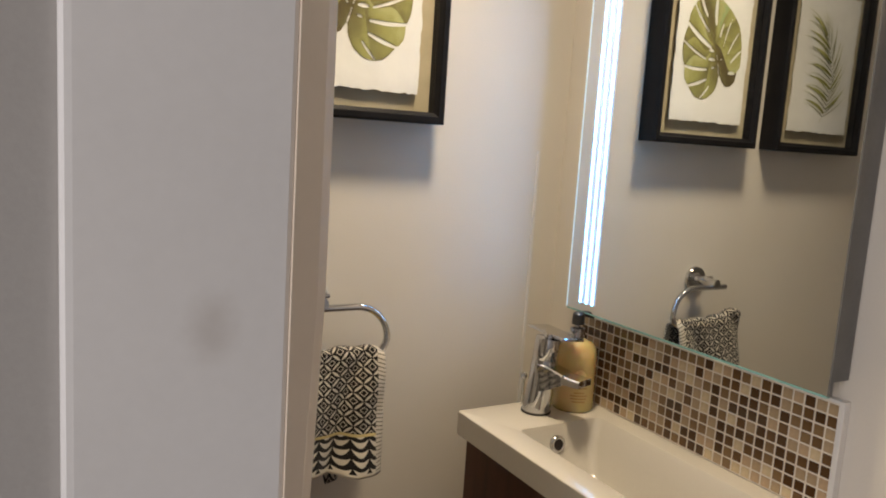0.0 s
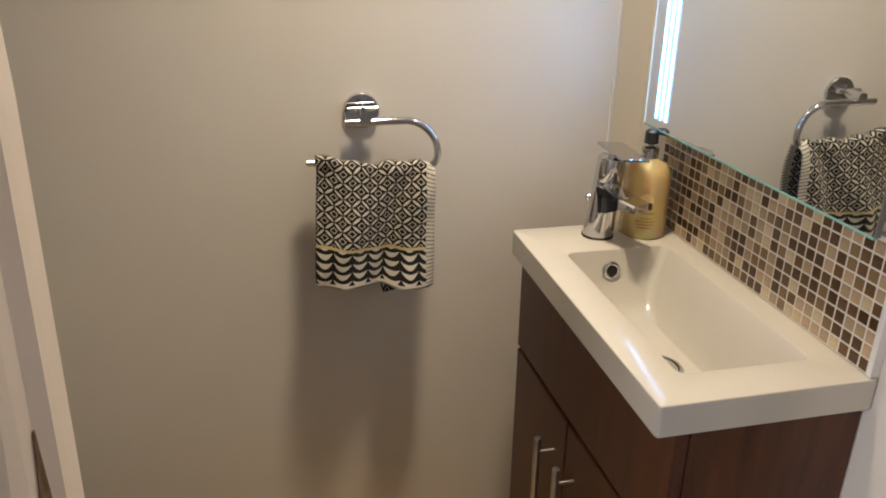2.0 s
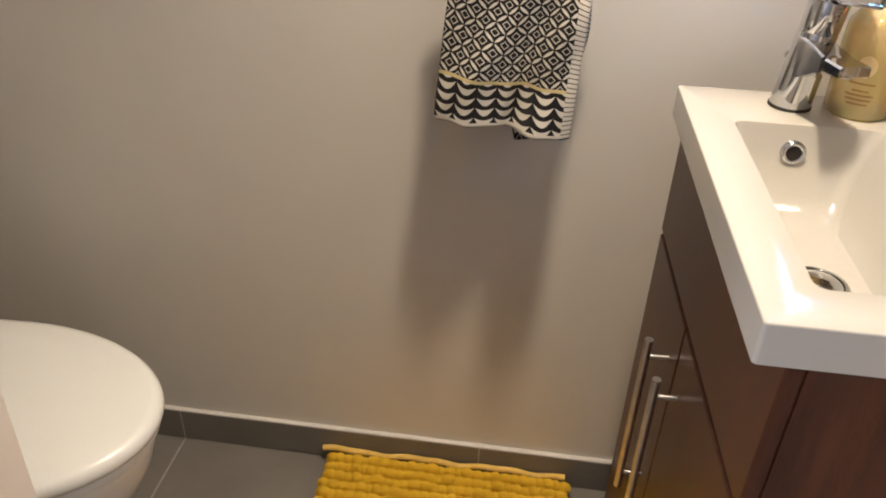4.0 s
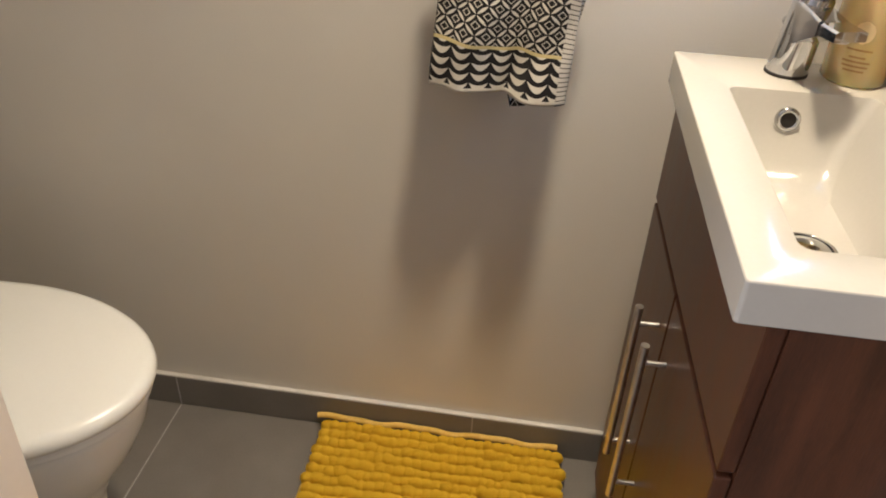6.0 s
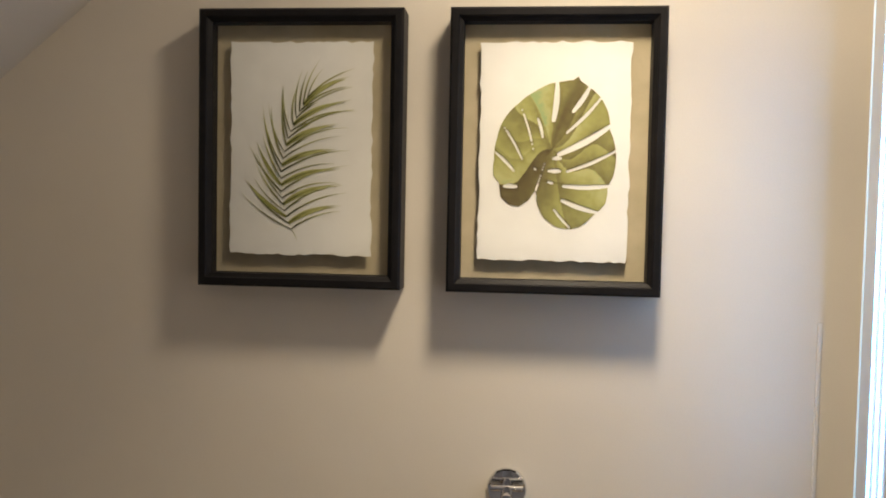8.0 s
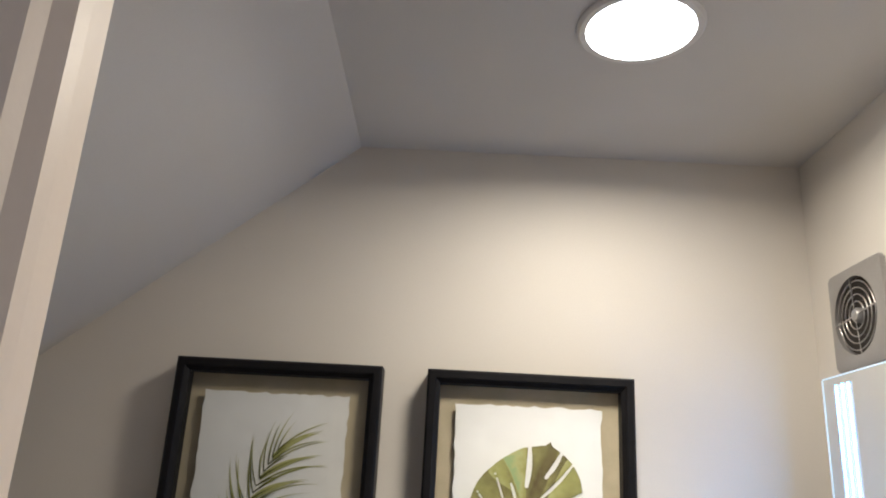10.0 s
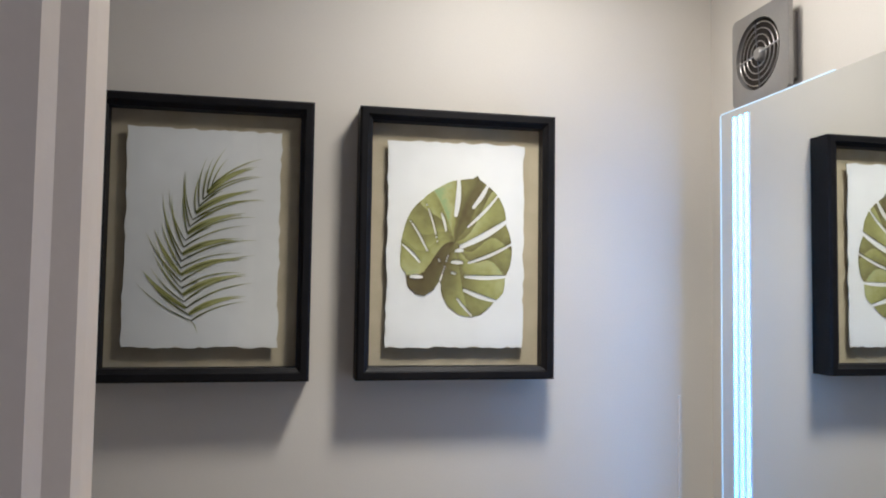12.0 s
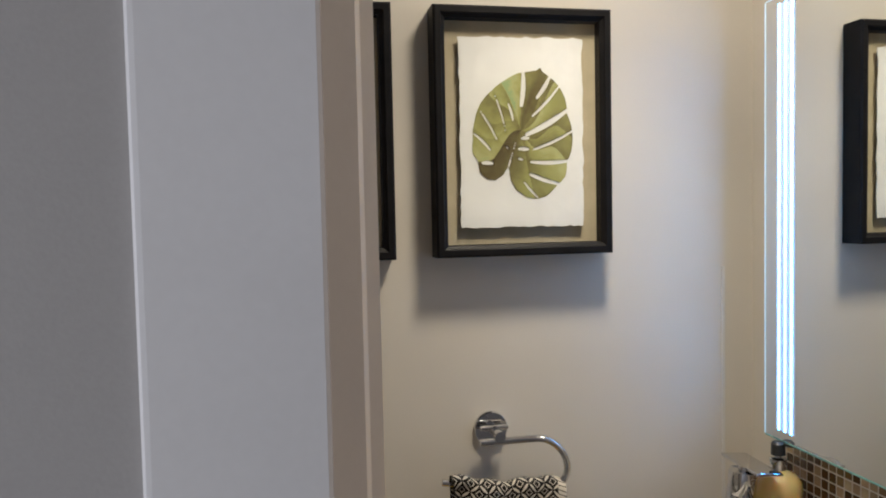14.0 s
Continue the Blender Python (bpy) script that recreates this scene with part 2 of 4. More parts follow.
def towel_material():
    """Woven cotton: rings interlocked in black and cream, a plain band, rows of crescents."""
    m, n, l, b = material("patterned_towel")

    def op(kind, a, c=None, e=None):
        q = n.new("ShaderNodeMath")
        q.operation = kind
        for i, s in enumerate((a, c, e)):
            if s is None:
                continue
            if isinstance(s, (int, float)):
                q.inputs[i].default_value = s
            else:
                l.new(s, q.inputs[i])
        return q.outputs[0]

    uv = n.new("ShaderNodeUVMap")
    sp = n.new("ShaderNodeSeparateXYZ")
    l.new(uv.outputs[0], sp.inputs[0])
    u, v = sp.outputs[0], sp.outputs[1]

    def hyp(a, c):
        return op('SQRT', op('ADD', op('MULTIPLY', a, a), op('MULTIPLY', c, c)))

    # lattice of petals
    cx = op('ABSOLUTE', op('SUBTRACT', op('FRACT', op('DIVIDE', u, 0.0262)), 0.5))
    cy = op('ABSOLUTE', op('SUBTRACT', op('FRACT', op('DIVIDE', v, 0.0255)), 0.5))
    d1 = hyp(op('SUBTRACT', cx, 0.74), op('ADD', cy, 0.24))
    d2 = hyp(op('ADD', cx, 0.24), op('SUBTRACT', cy, 0.74))
    petal = op('LESS_THAN', op('MAXIMUM', d1, d2), 0.762)
    mid = op('SUBTRACT', 0.5, op('ABSOLUTE', op('SUBTRACT', cx, cy)))
    ring = op('LESS_THAN', op('ABSOLUTE', op('SUBTRACT', mid, 0.19)), 0.026)
    white1 = op('MAXIMUM', petal, ring)
    # rows of crescents
    ex = op('MULTIPLY', op('SUBTRACT', op('FRACT', op('DIVIDE', u, 0.0256)), 0.5), 2.05)
    ey = op('SUBTRACT', op('FRACT', op('DIVIDE', v, 0.0140)), 0.5)
    low = op('GREATER_THAN', ey, op('SUBTRACT', op('MULTIPLY', op('MULTIPLY', ex, ex), 0.95), 0.42))
    high = op('LESS_THAN', ey, op('ADD', op('MULTIPLY', op('MULTIPLY', ex, ex), 0.34), 0.17))
    white2 = op('MULTIPLY', op('MULTIPLY', low, high), op('LESS_THAN', op('ABSOLUTE', ex), 0.95))
    lower = op('LESS_THAN', v, 0.0605)
    pat = op('ADD', op('MULTIPLY', white2, lower), op('MULTIPLY', white1, op('SUBTRACT', 1.0, lower)))
    band = op('MULTIPLY', op('GREATER_THAN', v, 0.060), op('LESS_THAN', v, 0.0645))
    hem = op('LESS_THAN', v, 0.006)
    side = op('GREATER_THAN', u, 0.1650)
    dash = op('GREATER_THAN', op('FRACT', op('DIVIDE', v, 0.0062)), 0.20)
    pat = op('MAXIMUM', pat, op('MAXIMUM', band, hem))
    pat = op('ADD', op('MULTIPLY', pat, op('SUBTRACT', 1.0, side)), op('MULTIPLY', dash, side))
    ns = n.new("ShaderNodeTexNoise")
    ns.inputs["Scale"].default_value = 900
    l.new(uv.outputs[0], ns.inputs["Vector"])
    mx = n.new("ShaderNodeMix")
    mx.data_type = 'RGBA'
    mx.inputs[6].default_value = (0.012, 0.010, 0.010, 1)
    mx.inputs[7].default_value = (0.56, 0.51, 0.43, 1)
    l.new(op('MULTIPLY', pat, op('ADD', 0.65, op('MULTIPLY', ns.outputs[0], 0.6))), mx.inputs[0])
    gold = n.new("ShaderNodeMix")
    gold.data_type = 'RGBA'
    gold.inputs[7].default_value = (0.50, 0.40, 0.19, 1)
    l.new(op('MULTIPLY', band, op('SUBTRACT', 1.0, side)), gold.inputs[0])
    l.new(mx.outputs[2], gold.inputs[6])
    l.new(gold.outputs[2], b.inputs["Base Color"])
    b.inputs["Roughness"].default_value = 0.95
    b.inputs["Specular IOR Level"].default_value = 0.1
    b.inputs["Sheen Weight"].default_value = 0.15
    bp = n.new("ShaderNodeBump")
    bp.inputs["Strength"].default_value = 0.6
    bp.inputs["Distance"].default_value = 0.001
    l.new(op('ADD', ns.outputs[0], op('MULTIPLY', pat, 0.8)), bp.inputs["Height"])
    l.new(bp.outputs[0], b.inputs["Normal"])
    return m


TOWEL = towel_material()

# ---- mesh helpers ----


def finish(name, bm, mat, smooth=False):
    me = bpy.data.meshes.new(name)
    bm.normal_update()
    bm.to_mesh(me)
    bm.free()
    me.materials.append(mat)
    if smooth:
        me.shade_smooth()
        if smooth is not True:
            me.set_sharp_from_angle(angle=radians(smooth))
    return me


def part(name, bm, mat, parent, label="", smooth=False):
    ob = new(name, finish(name, bm, mat, smooth))
    ob.parent = parent
    if label:
        ob["label"] = label
    return ob


def thing(name, at, label, category, group="", kind=""):
    ob = new(name)
    ob.location = at
    ob.empty_display_size = 0.05
    return tagged(ob, label, category, group, kind)


def solid(name, bm, mat, label="", category="", kind="structure", smooth=False):
    ob = new(name, finish(name, bm, mat, smooth))
    return tagged(ob, label, category, "", kind)


def box(x0, x1, y0, y1, z0, z1, bevel=0.0, segs=2, bm=None):
    bm = bm or bmesh.new()
    r = bmesh.ops.create_cube(bm, size=1.0)
    vs = r["verts"]
    for v in vs:
        v.co = Vector(((x0 + x1) / 2 + v.co.x * (x1 - x0), (y0 + y1) / 2 + v.co.y * (y1 - y0), (z0 + z1) / 2 + v.co.z * (z1 - z0)))
    if bevel:
        es = list({e for v in vs for e in v.link_edges})
        bmesh.ops.bevel(bm, geom=es, offset=bevel, segments=segs, affect='EDGES', profile=0.5)
    return bm


def loft(rings, bm=None, close=True, cap0=True, cap1=True):
    """Skin a list of rings of equally many points."""
    bm = bm or bmesh.new()
    rows = [[bm.verts.new(p) for p in r] for r in rings]
    k = len(rows[0])
    for a, c in zip(rows, rows[1:]):
        for i in range(k if close else k - 1):
            j = (i + 1) % k
            bm.faces.new((a[i], a[j], c[j], c[i]))
    if cap0:
        bm.faces.new(rows[0][::-1])
    if cap1:
        bm.faces.new(rows[-1])
    bmesh.ops.recalc_face_normals(bm, faces=bm.faces)
    return bm


def lathe(profile, at=(0, 0, 0), segs=40, m=None, cap0=True, cap1=True):
    m = m or Matrix.Identity(4)
    rings = []
    for r, z in profile:
        rings.append([m @ Vector((at[0] + r * math.cos(2 * math.pi * i / segs), at[1] + r * math.sin(2 * math.pi * i / segs), at[2] + z)) for i in range(segs)])
    return loft(rings, cap0=cap0, cap1=cap1)


def tube(points, r, segs=12, bm=None):
    pts = [Vector(p) for p in points]
    rings = []
    up = Vector((0.13, 0.97, 0.21))
    for i, p in enumerate(pts):
        d = (pts[min(i + 1, len(pts) - 1)] - pts[max(i - 1, 0)]).normalized()
        a = d.cross(up).normalized()
        c = d.cross(a)
        rings.append([p + r * (math.cos(2 * math.pi * k / segs) * a + math.sin(2 * math.pi * k / segs) * c) for k in range(segs)])
    return loft(rings, bm)


def rounded(x0, x1, y0, y1, z, r, n=6):
    out = []
    for cx, cy, a0 in ((x1 - r, y1 - r, 0), (x0 + r, y1 - r, 90), (x0 + r, y0 + r, 180), (x1 - r, y0 + r, 270)):
        for i in range(n + 1):
            a = radians(a0 + 90 * i / n)
            out.append((cx + r * math.cos(a), cy + r * math.sin(a), z))
    return out


def prism(poly, a, b, axis):
    """A polygon of (p, q) drawn out from a to b along an axis."""
    def put(p, q, s):
        return {'y': (p, s, q), 'x': (s, p, q), 'z': (p, q, s)}[axis]
    return loft([[put(p, q, s) for p, q in poly] for s in (a, b)])


# ---- the room ----
XR, XL, YF, ZC = 0.05, -1.47, -0.722, 2.031
FOLD = -0.635
ZL = ZC + (XL - FOLD) * 0.81
solid("wall_back", prism([(XL - 0.1, 0), (XR + 0.1, 0), (XR + 0.1, ZC + 0.05), (FOLD, ZC + 0.05), (XL - 0.1, ZL - 0.03)], 0.0, 0.1, 'y'), WALL, "warm grey painted plaster wall behind the pictures", "wall")
solid("wall_right", box(XR, XR + 0.1, -0.780, 0.0, 0, ZC), WALL, "warm grey painted plaster wall with mirror and fan", "wall")
solid("wall_left", box(XL - 0.1, XL, -0.780, 0.0, 0, ZL), WALL, "low warm grey wall under the sloping ceiling", "wall")
solid("ceiling", prism([(XR + 0.1, ZC), (FOLD, ZC), (XL - 0.1, ZL - 0.081), (XL - 0.1, ZL + 0.1), (FOLD, ZC + 0.1), (XR + 0.1, ZC + 0.1)], -0.74, 0.1, 'y'), CEIL, "off-white ceiling, flat over the basin and sloping over the toilet", "ceiling")

# door wall, hall side
DX0, DX1, DH = -0.732, 0.0, 1.99
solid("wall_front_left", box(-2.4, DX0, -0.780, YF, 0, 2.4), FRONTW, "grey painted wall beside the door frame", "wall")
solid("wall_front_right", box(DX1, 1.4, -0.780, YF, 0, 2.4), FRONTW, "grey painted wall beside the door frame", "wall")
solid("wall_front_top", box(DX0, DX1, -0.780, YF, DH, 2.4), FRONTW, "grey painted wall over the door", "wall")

# hall behind, unseen; the window opening is added for the fill lamp
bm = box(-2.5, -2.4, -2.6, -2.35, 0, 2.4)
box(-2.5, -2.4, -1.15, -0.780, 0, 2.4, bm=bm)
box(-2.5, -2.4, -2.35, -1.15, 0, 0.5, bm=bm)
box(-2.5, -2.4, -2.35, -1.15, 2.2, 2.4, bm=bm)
solid("hall_wall_left", bm, HALLW, "plain grey unseen hall wall with an opening added for the fill light", "wall")
# unseen wall added close by, so its pale paint bounces light onto the jamb
solid("hall_bounce_wall", box(0.55, 0.65, -2.6, -0.780, 0, 2.4), HALLW, "plain grey unseen hall wall set close to bounce light on the jamb", "wall")
# unseen; darkened only so the chrome has something dark to reflect
solid("hall_reflection_wall", box(-2.5, 1.5, -2.7, -2.6, 0, 2.4), DIM, "plain unseen hall wall, darkened to give the chrome dark reflections", "wall")
solid("hall_ceiling", box(-2.5, 1.5, -2.7, -0.74, 2.4, 2.5), CEIL, "plain white hall ceiling", "ceiling")

# door frame: liner, stop, inner lip, casing
frame_ob = thing("door_1", (DX0, -0.8, 0), "grey-white painted wooden door frame, chipped low on the stop", "door frame", kind="structure")
off = Matrix.Translation((-DX0, 0.8, 0))


def fpart(name, bm, mat, label=""):
    bmesh.ops.transform(bm, matrix=off, verts=bm.verts)
    return part(name, bm, mat, frame_ob, label)


SEC = [(-0.7125, -0.7890), (-0.6946, -0.7730), (-0.6910, -0.7620), (-0.6828, -0.7525), (-0.6820, -0.7410), (-0.6820, -0.7215), (DX0, -0.7215), (DX0, -0.7805), (-0.7125, -0.7805)]
MIDX = -0.357
fpart("jamb", loft([[(x + (lean if 0 < k < 6 else 0), y, z) for k, (x, y) in enumerate(SEC)] for z, lean in ((0, -0.038), (0.9, -0.010), (1.2, 0.0), (DH, 0.0))]), JAMB)
fpart("jamb", prism([(2 * MIDX - x, y) for x, y in SEC], 0, DH, 'z'), JAMB)
fpart("head", box(-0.682, 2 * MIDX + 0.682, -0.7750, -0.7215, DH - 0.02, DH), JAMB)
random.seed(7)


def jamb_lean(z):
    """How far the jamb stands off its upper line at a height."""
    return -0.010 * (1.2 - z) / 0.3 if z > 0.9 else -0.010 - 0.028 * (0.9 - z) / 0.9


chip_rings = []
for k in range(22):
    z = 1.018 - 0.022 * k
    wide = min(1.0, 0.10 + 0.30 * k) * random.uniform(0.82, 1.0)
    b0 = Vector((-0.6910 + jamb_lean(z), -0.7620))
    left, right = Vector((-0.0036, -0.0110)) * 0.66 * wide, Vector((0.0082, 0.0095)) * 0.34 * min(1, wide + 0.1)
    out = Vector((0.0009, -0.0009))
    chip_rings.append([(*(b0 + left + out), z), (*(b0 + out * 1.3), z), (*(b0 + right + out), z), (*(b0 + right - out), z), (*(b0 - out), z), (*(b0 + left - out), z)])
bp_ = loft(chip_rings)
fpart("bare_patch", bp_, CHIP, "splintered bare brown wood where paint broke off")
fpart("casing", prism([(-0.803, -0.7802), (-0.803, -0.7858), (-0.8012, -0.7876), (-0.7985, -0.788), (-0.7150, -0.788), (-0.7127, -0.7865), (-0.7127, -0.7802)], 0, 2.085, 'z'), CASING)
fpart("casing", box(0.0015, 0.094, -0.790, -0.7802, 0, 2.085, 0.005, 3), CASING)
fpart("casing", box(-0.715, 0.001, -0.790, -0.7802, 1.993, 2.085, 0.004, 3), CASING)

# floor
solid("floor", box(-2.5, 1.5, -2.7, 0.1, -0.1, -0.0015), GROUT, "grey grout bed under large floor tiles", "floor")
floor_ob = bpy.data.objects["floor"]

# white strip down the wall corner, standing in for light off the mirror's edge
solid("trim", box(-0.0095, -0.0042, -0.0034, -0.0002, 0.1, 1.27, 0.0006), TRIM, "thin white strip for the mirror's light line down the wall near the corner", "trim")

# ---- pictures ----
PW, PH, PD = 0.284, 0.380, 0.045


def picture(name, at, label, art):
    """A deep black box frame with torn-edged paper floated on a linen board."""
    x, z = at
    ob = thing(name, (x, 0, z), label, "picture", "pair of framed leaf prints")
    w, h = PW / 2, PH / 2
    # frame sides with a stepped moulding
    sec = [(0.0, -0.001), (0.0, -PD + 0.003), (0.003, -PD), (0.011, -PD), (0.0125, -PD + 0.0025), (0.018, -PD + 0.006), (0.018, -0.006), (0.009, -0.001)]
    for k in range(4):
        a = (w, h) if k % 2 == 0 else (h, w)
        rings = []
        for s in (-1, 1):
            ring = []
            for d, y in sec:
                p = Vector((s * (a[0] - d), y, -(a[1] - d)))
                ring.append(Matrix.Rotation(-k * math.pi / 2, 4, 'Y') @ p)
            rings.append(ring)
        part("rail", loft(rings), FRAME, ob)
    part("backing", box(-w + 0.0185, w - 0.0185, -0.0215, -0.0175, -h + 0.0185, h - 0.0185), BACKING, ob, "beige linen backing board")
    # paper with deckled edges
    rng = random.Random(5 if art == "frond" else 9)
    pw, ph = 0.0995, 0.146
    pts = []
    for (ax, az), (bx, bz) in (((-pw, -ph), (pw, -ph)), ((pw, -ph), (pw, ph)), ((pw, ph), (-pw, ph)), ((-pw, ph), (-pw, -ph))):
        m = 26
        for i in range(m):
            t = i / m
            q = Vector((ax + (bx - ax) * t, az + (bz - az) * t))
            q += Vector((rng.uniform(-1, 1), rng.uniform(-1, 1))) * 0.0017
            pts.append((q.x, q.y))
    px, pz = (-0.001, 0.0005)
    part("paper", prism([(a + px, c + pz) for a, c in pts], -0.0305, -0.0290, 'y'), PAPER, ob, "white handmade paper with torn edges")
    if art == "leaf":
        part("leaf", monstera(), LEAF, ob, "watercolour monstera leaf in olive green")
    else:
        part("frond", palm(), FROND, ob, "watercolour palm frond in pale green")
    bm = bmesh.new()
    bm.faces.new([bm.verts.new(p) for p in ((-w + 0.0182, -0.038, -h + 0.0182), (w - 0.0182, -0.038, -h + 0.0182), (w - 0.0182, -0.038, h - 0.0182), (-w + 0.0182, -0.038, h - 0.0182))])
    pane = part("glass", bm, GLASS, ob, "clear picture glass")
    pane.visible_shadow = False
    return ob


def monstera():
    """The leaf: a heart-shaped sheet with slits between its lobes."""
    h = 0.0012
    us, vs = np.arange(-0.09, 0.09, h), np.arange(-0.112, 0.114, h)
    U, V = np.meshgrid(us, vs, indexing="ij")
    ang0 = np.radians(np.array([a for a, _ in OUTLINE] + [OUTLINE[0][0] + 360]))
    rad0 = np.array([r for _, r in OUTLINE] + [OUTLINE[0][1]])

    def field(U, V):
        nx, nz, tx, tz = -0.0235, -0.049, 0.032, 0.101
        L = math.hypot(tx - nx, tz - nz)
        ax, az = (tx - nx) / L, (tz - nz) / L
        s = ((U - nx) * ax + (V - nz) * az) / L
        d = (U - nx) * az - (V - nz) * ax
        ang = np.arctan2(V, U)
        ang = np.where(ang < ang0[0], ang + 2 * math.pi, ang)
        f = np.interp(ang, ang0, rad0) - np.hypot(U, V)
        # slits and holes: from, to, half width, tapering inwards
        for x0, z0, x1, z1, w in SLITS:
            lx, lz = x1 - x0, z1 - z0
            q = lx * lx + lz * lz
            t = np.clip(((U - x0) * lx + (V - z0) * lz) / q, 0, 1)
            bow = 0.05 * np.sin(math.pi * t)
            dist = np.hypot(U - x0 - t * lx + bow * lz * 0.6, V - z0 - t * lz - bow * lx * 0.6)
            f = np.minimum(f, dist - w * (0.30 + 0.70 * np.sin(math.pi * (0.12 + 0.70 * t))))
        f = np.minimum(f, np.where((s > -0.02) & (s < 0.72), np.abs(d + 0.003 * np.sin(3 * s)) - 0.0012 * (1 - s), 1.0))
        return f, np.abs(d), s

    F, D, S = field(U, V)
    # each lobe is washed in its own green, darker along one slit, umber beside the lower midrib
    A = np.degrees(np.arctan2(V + 0.010 * np.sin(90 * U), U + 0.004))
    edge = np.array([a for a, _ in LOBES] + [180.0])
    lobe = np.clip(np.searchsorted(edge, A, side="right") - 1, 0, len(LOBES) - 1)
    share = (A - edge[lobe]) / (edge[lobe + 1] - edge[lobe])
    wash = np.array([g for _, g in LOBES])[lobe] + 0.26 * (share - 0.5)
    reach = np.clip(D / (0.010 + 0.034 * np.clip(0.75 - S, 0, 1)), 0, 1)
    T = 0.05 + wash * (0.60 + 0.40 * reach) - 0.10 * np.clip(1 - F / 0.004, 0, 1)
    e = 1e-4
    gx = (field(U + e, V)[0] - F) / e
    gz = (field(U, V + e)[0] - F) / e
    near = (F < 0) & (F > -1.5 * h)
    g2 = np.maximum(gx * gx + gz * gz, 0.3)
    U2 = np.where(near, U - F * gx / g2, U)
    V2 = np.where(near, V - F * gz / g2, V)
    keep = F > -0.75 * h
    bm = bmesh.new()
    lay = bm.verts.layers.float.new("tone")
    made = {}

    def vert(i, j):
        if (i, j) not in made:
            v = bm.verts.new((U2[i, j], -0.0312, V2[i, j]))
            v[lay] = T[i, j]
            made[(i, j)] = v
        return made[(i, j)]

    for i in range(len(us) - 1):
        for j in range(len(vs) - 1):
            if keep[i, j] and keep[i + 1, j] and keep[i, j + 1] and keep[i + 1, j + 1]:
                bm.faces.new((vert(i, j), vert(i + 1, j), vert(i + 1, j + 1), vert(i, j + 1)))
    return bm


OUTLINE = [(-158, 0.0874), (-150, 0.0845), (-139, 0.093), (-130, 0.0926), (-122, 0.0864), (-117, 0.0726), (-115, 0.056), (-107, 0.0743), (-98, 0.089), (-88, 0.0996), (-79, 0.1043), (-70, 0.1053), (-57, 0.0984),
           (-45, 0.0966), (-32, 0.084), (-22, 0.0838), (4, 0.080), (23, 0.078), (38, 0.0877), (52, 0.0942), (66, 0.098), (71, 0.1000), (74, 0.1050), (77, 0.0985), (85, 0.0942), (95, 0.0916), (109, 0.0855), (127, 0.0815), (146, 0.0814), (166, 0.0795), (187, 0.0812)]
SLITS = [
    (0.0013, 0.094, -0.0024, 0.0425, 0.0038), (0.0446, 0.087, 0.0234, 0.0545, 0.0031), (0.0600, 0.073, 0.0158, 0.0263, 0.0020), (0.072, 0.035, 0.0059, -0.0025, 0.0044),
    (0.081, 0.003, 0.0169, -0.0255, 0.0023), (0.075, -0.0437, 0.0133, -0.045, 0.0033), (0.059, -0.080, 0.0113, -0.0643, 0.0033), (0.0240, -0.102, 0.0003, -0.0758, 0.0018),
    (-0.0021, -0.0085, 0.0076, -0.0081, 0.0028), (-0.0073, -0.0248, 0.0072, -0.0251, 0.0032), (-0.0086, -0.0393, -0.0021, -0.0415, 0.0020), (-0.0235, 0.0455, -0.0164, 0.0199, 0.0020),
    (-0.0490, 0.067, -0.028, 0.0009, 0.0013), (-0.071, 0.037, -0.042, -0.0118, 0.0015), (-0.079, -0.0008, -0.0535, -0.0258, 0.0021), (-0.0283, -0.0192, -0.0241, -0.0255, 0.0012), (-0.0663, -0.0461, -0.0506, -0.0464, 0.0032)]
LOBES = [(-180, 0.76), (-146, 0.24), (-115, 0.60), (-77, 0.56), (-54, 0.80), (-31, 0.52), (1, 0.42), (26, 0.68), (51, 0.46), (63, 0.46), (89, 0.92), (112, 0.72), (126, 0.58), (153, 0.66)]


